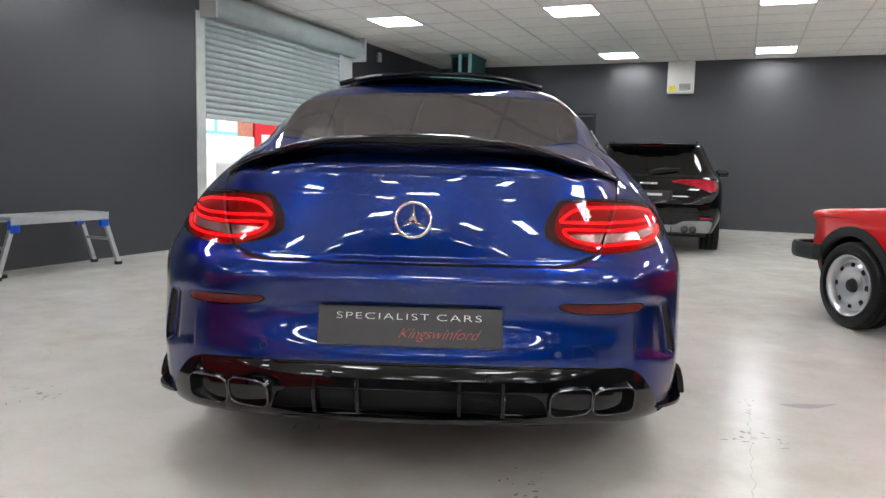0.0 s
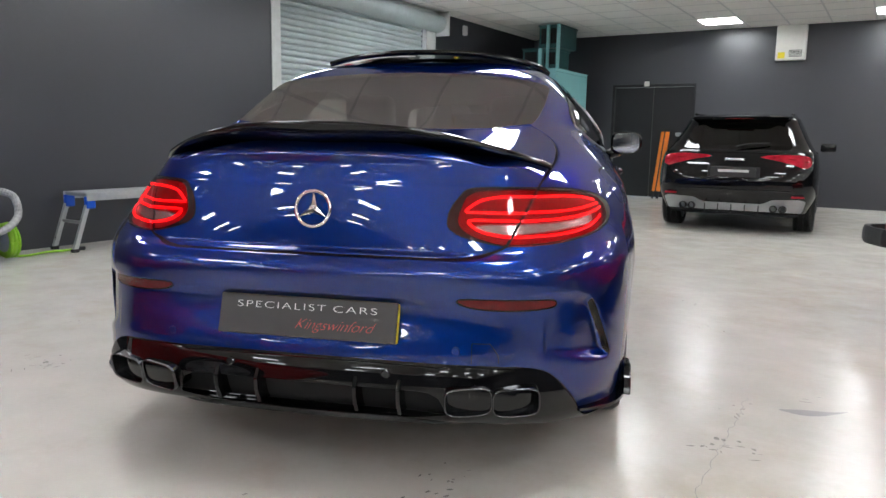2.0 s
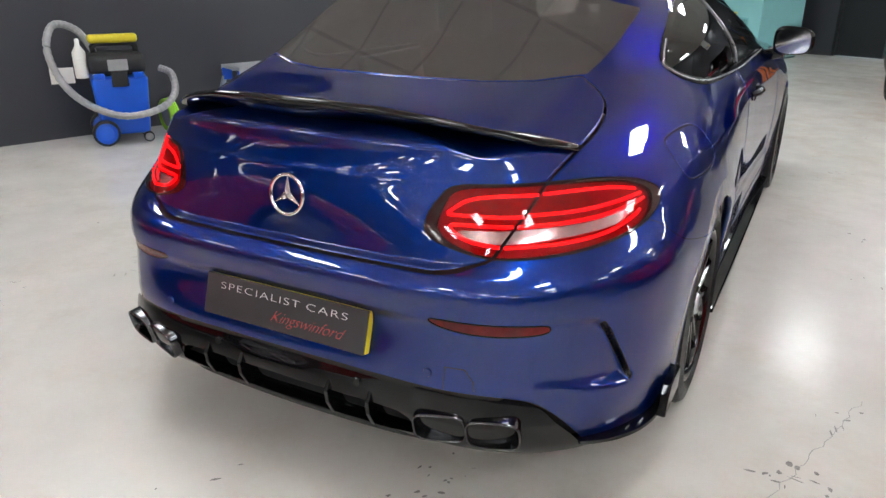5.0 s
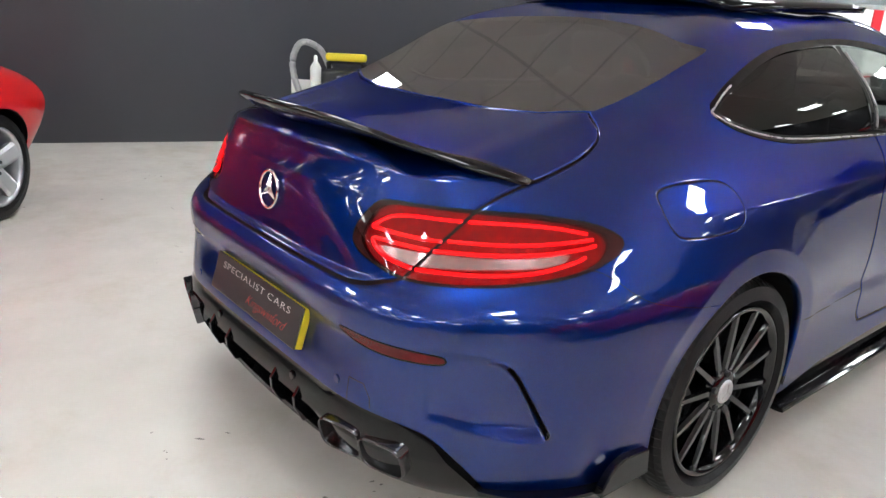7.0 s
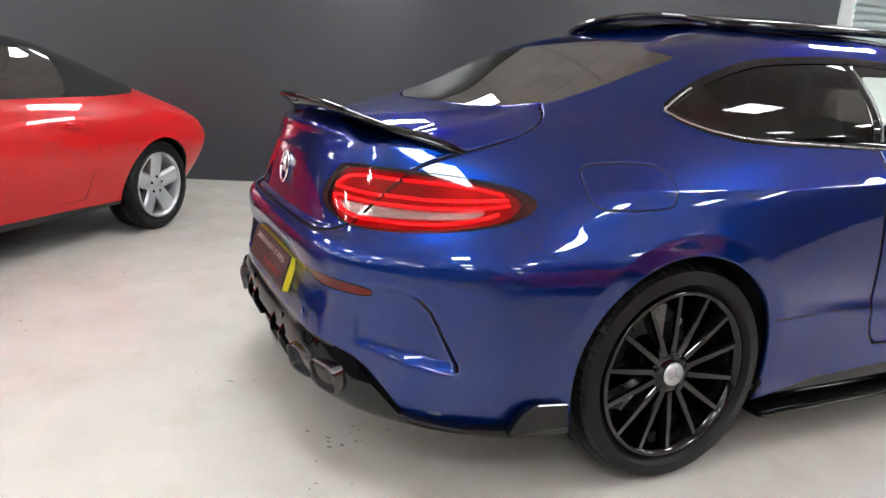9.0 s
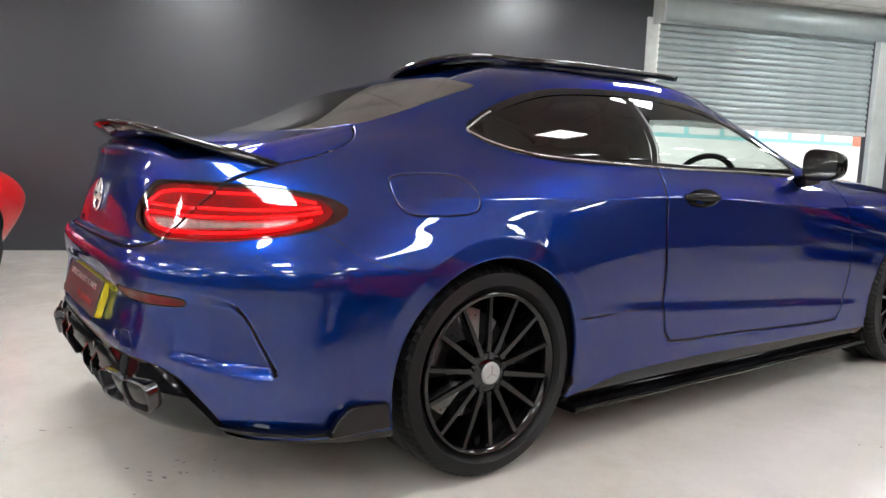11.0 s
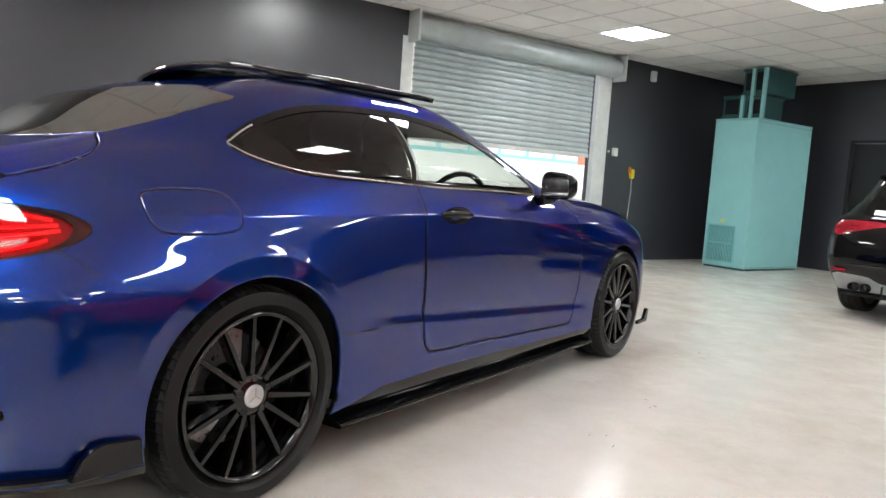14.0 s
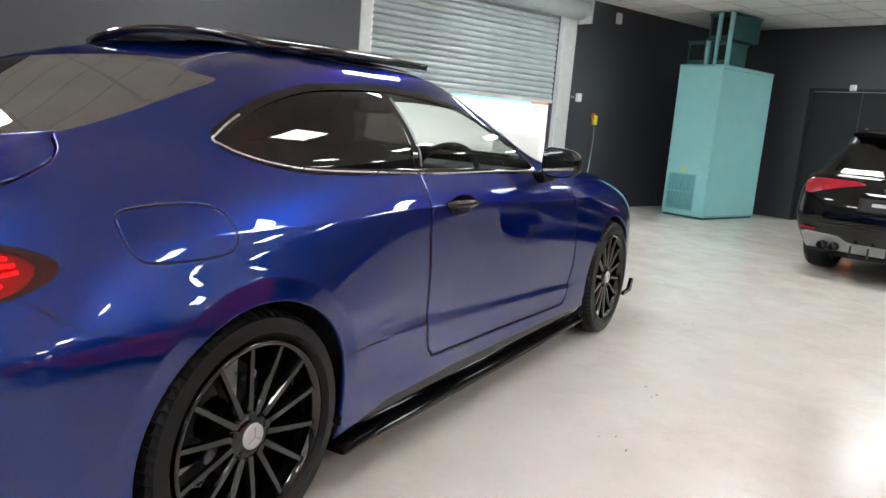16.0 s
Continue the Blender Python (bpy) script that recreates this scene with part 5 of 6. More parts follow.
part("plate_bar", boxed(-.17, .17, -.8505, -.8482, .735, .765), LETTER, rear_plate)
for y in (0, 2.6):
    for s in (1, -1):
        wheel(suv, pose(s * .78, y, .335, 0, 0, 0 if s > 0 else 180), .335, .245, .115, 10, spoke_mesh(.055, .24, .020, .014, .09, .105, .04), STEEL, MATTE, .10, "dark grey alloy wheel")
part("underfloor", boxed(-.72, .72, -.7, 3.2, .22, .25), CAVITY, suv)

# ---- red soft-top sports car ----
red = thing("soft_top_roadster", pose(-3.50, -1.77, 0, 0, 0, -130.5), "bright red sports car with black canvas hood", "car")
RED_ROWS = ((-.50, 3.0, .74, .25, .20, .22), (-.61, 3.15, .80, .42, .40, .42), (-.68, 3.2, .835, .57, .54, .54), (-.655, 3.12, .84, .68, .68, .64), (-.52, 2.80, .79, .80, .80, .72),
            (-.15, 1.95, .70, .94, .90, .87), (.42, 1.55, .56, 1.15, 1.19, 1.17), (.62, 1.35, .40, 1.23, 1.26, 1.245), (.85, 1.1, 1.28))
s0 = car_shell(RED_ROWS, 1.15)
s0 = wheel_cut(s0, (0, 2.27), .335, .31)
liner_of(s0, red)
hood, s0 = s0.cut(inside_of([(.02, .965), (.12, .93), (.4, .915), (1.0, .905), (1.9, .895), (2.0, 1.4), (0, 1.4)], side))
win, hood = hood.cut(only(inside_of(spline([(.70, .925), (1.2, .918), (1.78, .912), (1.5, 1.08), (1.25, 1.17), (.95, 1.185), (.72, 1.165)], 5, True), side), lambda V: V[:, 0] > .4))
_, s0 = s0.cut(only(near_line([(.62, .91), (.60, .6), (.66, .3), (1.65, .27), (1.72, .5), (1.70, .9)], side, .003), lambda V: V[:, 0] > .5))
tl, s0 = s0.cut(only(inside_of(spline([(-.5, .66), (-.2, .665), (-.02, .66), (-.0, .61), (-.2, .60), (-.5, .61)], 5, True), wrap), lambda V: V[:, 1] < -.2))
sill, s0 = s0.cut(lambda V: np.where((V[:, 1] > .3) & (V[:, 1] < 1.95), V[:, 2] - .245, 1.0))
add(red, "body_shell", s0.both(), RED)
add(red, "canvas_hood", hood.both(), SOFT, "closed black canvas hood")
pair(red, "side_window", win, TINT)
pair(red, "tail_lamp", tl, REFLECTOR)
pair(red, "sill_cover", sill, MATTE)
for s in (1, -1):
    o = part("door_handle", boxed(-.012, .012, -.07, .07, -.013, .013, .006), RED, red)
    o.location = (s * .835, .78, .76)
for y in (0, 2.27):
    for s in (1, -1):
        wheel(red, pose(s * .70, y, .31, 0, 0, 0 if s > 0 else 180), .31, .222, .11, 5, spoke_mesh(.045, .219, .052, .060, .070, .098, .05), SILVER, SILVER, .085, "silver five-spoke wheel")
part("underfloor", boxed(-.60, .60, -.40, 2.9, .18, .21), CAVITY, red)

# ---- red hatchback with black bumpers ----
def steel_wheel(m):
    """A pressed steel wheel: rolled rim, dished disc with its slots painted as shade, black centre."""
    w = part("wheel", lathe(bmesh.new(), [(.198, .085), (.202, .094), (.192, .096), (.184, .084), (.172, .060), (.168, -.08), (.196, -.085)], 56), SILVER, hatch, "silver pressed steel wheel", smooth=True)
    w.matrix_local = m
    part("tyre", tyre_mesh(.285, .193, .095), RUBBER, w, "black tyre")
    part("wheel_disc", lathe(bmesh.new(), [(.169, .052), (.160, .046), (.150, .052), (.132, .066), (.112, .070), (.095, .060), (.080, .056), (.05, .056)], 56), SILVER, w, smooth=True)
    # near-black blocks on the uncut disc paint the shade of open slots
    for k in range(8):
        o = part("slot_shade", boxed(.0640, .0700, -.017, .017, -.016, .016, .004), CAVITY, w)
        o.matrix_local = Matrix.Rotation(k * math.tau / 8, 4, "X") @ Matrix.Translation((-.002, 0, .134))
    part("hub_cap", lathe(bmesh.new(), [(0, .082), (.030, .082), (.040, .076), (.046, .057)], 32), MATTE, w, "black hub cap", smooth=True)
    return w


hatch = thing("old_hatchback", pose(3.91, -.41, 0, 0, 0, 11.5), "old red hatchback with black bumpers and steel wheels", "car")
HATCH_ROWS = ((-.56, 2.92, .75, .27, .24, .26), (-.62, 3.0, .795, .44, .42, .44), (-.64, 3.02, .805, .56, .55, .56), (-.64, 3.0, .80, .70, .70, .68), (-.60, 2.95, .765, .84, .84, .765),
              (-.46, 1.75, .70, .92, .92, .89), (-.02, 1.25, .58, 1.26, 1.30, 1.27), (.12, 1.08, .44, 1.36, 1.385, 1.37), (.3, .8, 1.40))
s0 = car_shell(HATCH_ROWS, 1.2)
s0 = wheel_cut(s0, (0, 2.4), .325, .285)
liner_of(s0, hatch)
win, s0 = s0.cut(only(inside_of(spline([(-.2, .93), (.4, .925), (1.55, .91), (1.3, 1.1), (1.05, 1.25), (.4, 1.28), (.0, 1.24)], 5, True), side), lambda V: V[:, 0] > .4))
rwin, s0 = s0.cut(only(inside_of(spline([(-.3, .96), (0, .96), (.5, .96), (.56, 1.0), (.48, 1.25), (0, 1.27), (-.3, 1.27)], 5, True), rear), lambda V: V[:, 1] < .2))
wscr, s0 = s0.cut(only(inside_of(spline([(-.3, .96), (0, .96), (.5, .96), (.55, 1.02), (.48, 1.22), (0, 1.28), (-.3, 1.28)], 5, True), rear), lambda V: V[:, 1] > .9))
flare, s0 = s0.cut(lambda V: np.where(V[:, 0] > .5, np.minimum(np.hypot(V[:, 1], V[:, 2] - .285), np.hypot(V[:, 1] - 2.4, V[:, 2] - .285)) - .385, 1.0))
_, s0 = s0.cut(only(near_line([(2.98, .705), (2.0, .735), (1.8, .74)], side, .003), lambda V: V[:, 0] > .5))
_, s0 = s0.cut(only(near_line([(1.72, .9), (1.74, .5), (1.70, .3), (.62, .3), (.55, .6), (.58, .92)], side, .003), lambda V: V[:, 0] > .5))
add(hatch, "body_shell", s0.both(), RED)
pair(hatch, "side_window", win, TINT)
add(hatch, "rear_window", rwin.both(), TINT)
add(hatch, "windscreen", wscr.both(), TINT)
fl = [flare.cut(lambda V: V[:, 1] - 1.2)[k] for k in (0, 1)]
for f in fl:
    pair(hatch, "wheel_flare", f.moved(.012), MATTE, "black plastic wheel arch flare")
for y, k in ((3.02, 1), (-.59, -1)):
    pts = spline([(-.84, y - k * .32, .47), (-.815, y - k * .08, .47), (-.66, y + k * .05, .47), (0, y + k * .08, .47), (.66, y + k * .05, .47), (.815, y - k * .08, .47), (.84, y - k * .32, .47)], 6)
    bm = bmesh.new()
    prev = None
    for p in pts:
        d = Vector((p[0], p[1] - 1.2, 0)).normalized()
        ring = [bm.verts.new(Vector(p) + d * a + Vector((0, 0, b))) for a, b in ((-.03, -.055), (.01, -.055), (.022, -.03), (.022, .03), (.01, .055), (-.03, .055))]
        if prev:
            for i in range(6):
                bm.faces.new((prev[i], ring[i], ring[(i + 1) % 6], prev[(i + 1) % 6]))
        else:
            bm.faces.new(ring)
        prev = ring
    bm.faces.new(prev[::-1])
    bmesh.ops.recalc_face_normals(bm, faces=bm.faces)
    part("bumper", bm, MATTE, hatch, "black wrap-round bumper", smooth=False)
for y in (0, 2.4):
    for s in (1, -1):
        w = steel_wheel(pose(s * .72, y, .285, 0, 0, 0 if s > 0 else 180))
part("underfloor", boxed(-.60, .60, -.38, 2.7, .20, .23), CAVITY, hatch)
# ================= structure of the room =================
floor = part("floor", boxed(WALL_U - .2, RIGHT_U, BACK_V, FAR_V + .2, -.1, 0), FLOORP)
floor.matrix_world = ROOM
tagged(floor, "glossy light grey epoxy floor with scuffs", "floor", kind="structure")


def wall(name, boxes, label):
    bm = bmesh.new()
    for b in boxes:
        box(bm, *b)
    ob = part(name, bm, WALLP)
    ob.matrix_world = ROOM
    return tagged(ob, label, "wall", kind="structure")


SH0, SH1, SHTOP = 4.12, 7.42, 2.90
wall("wall_west", [(WALL_U - .2, WALL_U, BACK_V, SH0, 0, CEIL), (WALL_U - .2, WALL_U, SH1, FAR_V, 0, CEIL), (WALL_U - .2, WALL_U, SH0, SH1, SHTOP, CEIL)], "charcoal painted wall with a roller shutter opening")
D0, D1, DTOP = -3.05, -1.50, 2.10
wall("wall_north", [(WALL_U - .2, D0, FAR_V, FAR_V + .2, 0, CEIL), (D1, RIGHT_U + .2, FAR_V, FAR_V + .2, 0, CEIL), (D0, D1, FAR_V, FAR_V + .2, DTOP, CEIL)], "charcoal painted end wall")
wall("wall_east", [(RIGHT_U, RIGHT_U + .2, BACK_V - .2, FAR_V, 0, CEIL)], "charcoal painted wall")
wall("wall_south", [(WALL_U - .2, RIGHT_U, BACK_V - .2, BACK_V, 0, CEIL)], "charcoal painted wall")

# tile ceiling: plates with recessed joints and a grid
T = 0.625
bm = bmesh.new()
u_lines = [-3.47 - T / 2 + T * k for k in range(-2, 26)]
v_lines = [6.62 - T / 2 + T * k for k in range(-41, 8)]
u_lines = [WALL_U - .2] + [u for u in u_lines if WALL_U < u < RIGHT_U] + [RIGHT_U + .2]
v_lines = [BACK_V - .2] + [v for v in v_lines if BACK_V < v < FAR_V] + [FAR_V + .2]
for a, b in zip(u_lines, u_lines[1:]):
    for c, d in zip(v_lines, v_lines[1:]):
        g = .011
        drop = random.uniform(0, .0025)
        vs = [bm.verts.new(p) for p in ((a + g, c + g, CEIL + drop), (b - g, c + g, CEIL + drop), (b - g, d - g, CEIL + drop), (a + g, d - g, CEIL + drop))]
        bm.faces.new(vs[::-1])
k = len(bm.faces)
for u in u_lines[1:-1]:
    box(bm, u - .012, u + .012, v_lines[0], v_lines[-1], CEIL - .003, CEIL + .012)
for v in v_lines[1:-1]:
    box(bm, u_lines[0], u_lines[-1], v - .012, v + .012, CEIL - .002, CEIL + .011)
box(bm, WALL_U - .2, RIGHT_U + .2, BACK_V - .2, FAR_V + .2, CEIL + .02, CEIL + .1)
for i, f in enumerate(bm.faces):
    f.material_index = 0 if i < k else 1
ceil = part("ceiling", bm, None)
ceil.data.materials.append(TILE)
ceil.data.materials.append(GRID)
ceil.matrix_world = ROOM
tagged(ceil, "white suspended tile ceiling", "ceiling", kind="structure")

light0 = thing("ceiling_light", room(0, 0, CEIL), "square lit flat panel set in the tile ceiling", "light", "ceiling panels")
bm = bmesh.new()
for a in ((-.31, .31, -.31, -.29), (-.31, .31, .29, .31), (-.31, -.29, -.29, .29), (.29, .31, -.29, .29)):
    box(bm, *a, -.010, .0)
part("frame", bm, TRIMW, light0)
part("diffuser", boxed(-.29, .29, -.29, .29, -.007, -.001), PANEL, light0)
spots = [(-3.47 + 4 * T * i, 6.62 + 6 * T * j) for i in range(6) for j in range(-6, 2) if (i, j) != (0, 1)]
for i, (u, v) in enumerate(spots):
    m = room(u, v, CEIL - .004)
    if i == 0:
        light0.matrix_world = m
    else:
        copy_thing(light0, m)

# ---- roller shutter ----
sh = thing("roller_shutter", room(WALL_U, 0, 0), "half-raised galvanised roller shutter over a bright opening", "shutter")
BOT = 1.53
first = None
for i in range(16):
    if first is None:
        bm = bmesh.new()
        prof = [(-.02, .0), (-.004, .006), (.008, .022), (.010, .038), (.006, .054), (-.006, .068), (-.02, .0745)]
        lo = [bm.verts.new((x, SH0 + .10, zz)) for x, zz in prof]
        hi = [bm.verts.new((x, SH1 - .12, zz)) for x, zz in prof]
        for k in range(6):
            bm.faces.new((lo[k], hi[k], hi[k + 1], lo[k + 1]))
        o = first = part("slat", bm, SHUT, sh, smooth=True)
    else:
        o = new("slat", first.data)
        o.parent = sh
    o.location = (-.04, 0, BOT + .03 + i * .0745)
part("bottom_rail", boxed(-.065, -.015, SH0 + .10, SH1 - .12, BOT - .02, BOT + .032, .006), POST, sh)
for a, b in ((SH0 - .09, SH0 + .06), (SH1 - .06, SH1 + .21)):
    part("guide_post", boxed(-.07, .012, a, b, 0, 2.72, .006), POST, sh, "pale painted steel guide post")
bm = bmesh.new()
prev = None
for y in (SH0 + .02, SH1 + .22):
    ring = [bm.verts.new((.05 + .15 * math.cos(t), y, 2.83 + .135 * math.sin(t))) for t in [k * math.tau / 20 for k in range(20)]]
    if prev:
        for k in range(20):
            bm.faces.new((prev[k], ring[k], ring[(k + 1) % 20], prev[(k + 1) % 20]))
    prev = ring
bmesh.ops.recalc_face_normals(bm, faces=bm.faces)
part("shutter_roll", bm, SHUT, sh, "rolled-up slats", smooth=True)
part("end_plate", boxed(-.05, .24, SH1 + .23, SH1 + .26, 2.64, 3.01, .004), POST, sh)
part("end_plate", boxed(-.05, .24, SH0 - .02, SH0 + .01, 2.64, 3.01, .004), POST, sh)
part("head_beam", boxed(.0, .05, SH0, SH1 + .2, 2.965, 3.01, .004), POST, sh)

# ---- end wall: door, heater, orange boards ----
door_1 = thing("door_1", room((D0 + D1) / 2, FAR_V, 0), "black double door in a black frame", "door")
door_1["kind"] = "structure"
DOORP = material("black_door_paint", (0.014, 0.014, 0.016), 0.4, var=0.15, scale=3, rvar=0.05)
hw = (D1 - D0) / 2
for a, b in ((-hw + .05, -.004), (.004, hw - .05)):
    part("door_leaf", boxed(a, b, .06, .10, .01, DTOP - .055, .004), DOORP, door_1)
part("door_frame", boxed(-hw, -hw + .045, .0, .12, 0, DTOP, .004), DOORP, door_1)
part("door_frame", boxed(hw - .045, hw, .0, .12, 0, DTOP, .004), DOORP, door_1)
part("door_head", boxed(-hw + .046, hw - .046, .0, .12, DTOP - .05, DTOP, .004), DOORP, door_1)
part("door_sensor", boxed(-.16, -.07, -.05, -.002, DTOP - .04, DTOP + .05, .01), WHITE, door_1)
part("door_pull", boxed(.46, .58, -.02, .05, 1.15, 1.22, .008), STEEL, door_1)
heater = thing("wall_heater", room(.015, FAR_V, 0), "white box heater hung high on the dark wall", "heater")
part("casing", boxed(-.23, .23, -.16, -.002, 2.43, 3.0, .015), WHITE, heater)
part("sticker", boxed(-.19, -.08, -.166, -.161, 2.46, 2.56), YELLOW, heater, "yellow warning sticker")
for k in range(6):
    part("vent_slot", boxed(-.02, .18, -.164, -.1605, 2.48 + k * .02, 2.49 + k * .02), MATTE, heater)
boards = thing("orange_barrier", room(-2.07, FAR_V - .22, 0), "two orange boards leaning by the black door", "barrier")
for x, w in ((-.045, .026), (.045, .036)):
    o = part("board", boxed(-w, w, -.012, .012, .14, 1.24, .004), ORANGE, boards)
    o.matrix_local = pose(x, 0, 0, -7, 4)
    part("board_leg", boxed(-w * .6, w * .6, -.01, .01, 0, .139), MATTE, o)

# ---- turquoise cabinet ----
unit = thing("air_unit", room(-3.68, 9.95), "tall turquoise steel air cabinet with dark ducts above", "heater")
part("cabinet", boxed(-.362, .352, -.72, .73, .03, 2.225, .012), TEAL, unit)
part("plinth", boxed(-.34, .34, -.70, .70, 0, .03), TEALD, unit)
TEALG = material("pale_grille_paint", (0.20, 0.50, 0.52), 0.4, var=0.08, scale=8)
part("grille_frame", boxed(-.31, .16, -.732, -.719, .10, .66, .004), TEALG, unit)
part("grille_dark", boxed(-.285, .135, -.736, -.7325, .125, .635), TEALD, unit)
for k in range(16):
    x = -.28 + k * .0265
    part("grille_bar", boxed(x, x + .013, -.748, -.7365, .125, .635), TEALG, unit)
part("grille_rail", boxed(-.29, .14, -.751, -.7485, .37, .40), TEALG, unit)
part("label_plate", boxed(-.10, -.03, -.724, -.7205, .70, .735), YELLOW, unit)
for x0, x1, y0, y1, z0, z1 in ((-.33, -.02, -.62, -.10, 2.26, 2.60), (.03, .31, -.60, -.08, 2.26, 2.58), (-.06, .34, -.56, .16, 2.61, 2.985)):
    duct = part("duct_box", boxed(x0, x1, y0, y1, z0, z1, .01), TEALD, unit, "dark teal duct box")
    part("duct_flange", boxed(x0 - .018, x1 + .018, y0 - .018, y0 + .03, z0 - .012, z0 + .018, .004), TEALD, duct)
    part("duct_flange", boxed(x0 - .014, x1 + .014, y0 - .014, y1 + .014, z1 - .03, z1 - .002, .004), TEALD, duct)
    part("duct_mouth", boxed(x0 + .04, x1 - .04, y0 - .004, y0 + .002, z0 + .06, z1 - .06), CAVITY, duct)
for x, y, z1 in ((-.02, -.655, 2.59), (.30, -.64, 2.98), (.11, -.63, 2.98)):
    part("duct_leg", boxed(x, x + .05, y, y + .05, 2.245, z1, .003), TEAL, unit)
part("top_rim", boxed(-.362, .362, -.732, .732, 2.225, 2.245, .004), TEAL, unit)
for z in (.05, 2.19):
    part("panel_seam", boxed(.3505, .353, -.70, .70, z, z + .004), TEALD, unit)
for k in range(4):
    part("panel_screw", lathe(bmesh.new(), [(0, .003), (.006, .002), (.008, 0)], 10), STEEL, unit).matrix_local = pose(.351, (-.66, .66)[k % 2], (.12, 2.12)[k // 2])
part("edge_trim", boxed(.338, .354, -.734, -.716, .03, 2.24, .003), TEAL, unit)

# ---- shutter wall fittings ----
sw1 = thing("wall_switch", room(WALL_U, 7.80, 1.63), "white switch box on the dark wall", "switch")
part("switch_box", boxed(.002, .05, -.045, .045, -.06, .06, .008), WHITE, sw1)
part("rocker", boxed(.051, .058, -.02, .02, -.03, .03, .003), WHITE, sw1)
part("side_button", boxed(.002, .03, -.14, -.11, -.015, .015, .006), WHITE, sw1)
sn = thing("alarm_sensor", room(WALL_U, 8.51, 2.84), "white motion sensor high on the dark wall", "sensor")
part("sensor_body", boxed(.002, .06, -.05, .05, -.08, .08, .015), WHITE, sn)
part("sensor_lens", boxed(.061, .064, -.03, .03, -.06, -.01, .001), TRIMW, sn)
cb = thing("hanging_cable", room(WALL_U, 8.21, 1.36), "yellow plug and grey cable hanging on the wall", "cable")
part("plug", boxed(.002, .06, -.035, .035, -.10, .04, .012), YELLOW, cb)
part("clip", boxed(.002, .05, -.055, -.036, -.02, .07, .006), ORANGE, cb)
part("cord", tube(bmesh.new(), [(.03, 0, -.10), (.035, .01, -.3), (.04, -.02, -.6), (.05, -.06, -.9), (.04, -.10, -1.2), (.03, -.11, -1.36)], .007, 8), GREYPL, cb, smooth=True)

# ---- hop-up platform ----
hop = thing("work_platform", room(-4.44, 1.80, 0), "folding aluminium work platform with blue corner brackets", "platform")
part("deck", boxed(-.17, .17, -.48, .48, .475, .505, .006), ALU, hop)
for k in range(5):
    part("deck_rib", boxed(-.15 + k * .065, -.12 + k * .065, -.475, .475, .5055, .510), ALU, hop)
part("deck_rim", boxed(-.18, -.171, -.49, .49, .44, .508, .002), ALU, hop)
part("deck_rim", boxed(.171, .18, -.49, .49, .44, .508, .002), ALU, hop)
for e in (-1, 1):
    for x in (-.155, .155):
        bm = bmesh.new()
        prism(bm, [(e * .43, .475), (e * .47, .475), (e * .63, .02), (e * .59, .02)], x - .015, x + .015, "x")
        leg = part("leg", bm, ALU, hop)
        part("foot", boxed(x - .02, x + .02, e * .61 - .03, e * .61 + .03, 0, .03, .004), MATTE, leg)
        part("hinge", boxed(x - .022, x + .022, e * .45 - .045, e * .45 + .045, .37, .48, .012), BLUEPL, leg, "blue plastic hinge")
    part("rung", boxed(-.14, .14, e * .525 - .012, e * .525 + .012, .24, .265, .003), ALU, hop)

# ---- wet and dry vacuum ----
vac = thing("vacuum_cleaner", room(-4.36, .29, 0, 75) @ Matrix.Scale(1.22, 4), "blue tub vacuum cleaner with grey hose and yellow handle", "vacuum")
bm = boxed(-.17, .17, -.16, .16, .06, .44, .025, seg=3)
for k in range(3):
    box(bm, -.15 + k * .115, -.085 + k * .115, -.172, .165, .43, .465, .006)
for v in bm.verts:
    f = .86 + .32 * (v.co.z - .06) / .38 * .5
    v.co.x *= f
    v.co.y *= f
part("tub", bm, BLUEPL, vac, smooth=True)
part("head", boxed(-.175, .175, -.15, .15, .445, .585, .045, seg=3), MATTE, vac, "black motor head", smooth=True)
part("switch_panel", boxed(-.06, .06, -.158, -.151, .48, .55, .002), GREYPL, vac)
part("latch", boxed(-.05, .05, -.185, -.165, .38, .48, .006), MATTE, vac)
bm = tube(bmesh.new(), [(-.13, 0, .56), (-.13, 0, .62), (-.10, 0, .640), (.10, 0, .640), (.13, 0, .62), (.13, 0, .56)], .020, 10)
part("handle", bm, MATTE, vac, smooth=True)
part("squeegee", boxed(-.15, .15, -.04, .03, .642, .698, .020, seg=3), YELLOW, vac, "yellow plastic tool head", smooth=True)
part("bottle", lathe(bmesh.new(), [(0, 0), (.038, 0), (.04, .02), (.04, .16), (.015, .20), (.013, .24), (0, .245)], 24, "z"), WHITE, vac, "white spray bottle", smooth=True).location = (-.215, -.10, .44)
bm = bmesh.new()
hose = spline([(-.12, .02, .58), (-.20, .05, .72), (-.33, .02, .76), (-.39, -.02, .62), (-.34, -.06, .42), (-.22, -.12, .28), (-.02, -.22, .20), (.20, -.20, .22), (.33, -.10, .30), (.34, 0, .42), (.27, .05, .46)], 10)
tube(bm, [tuple(p) for p in hose], [.022 + .003 * (i % 2) for i in range(len(hose))], 10)
part("hose", bm, GREYPL, vac, "ribbed grey hose", smooth=False)
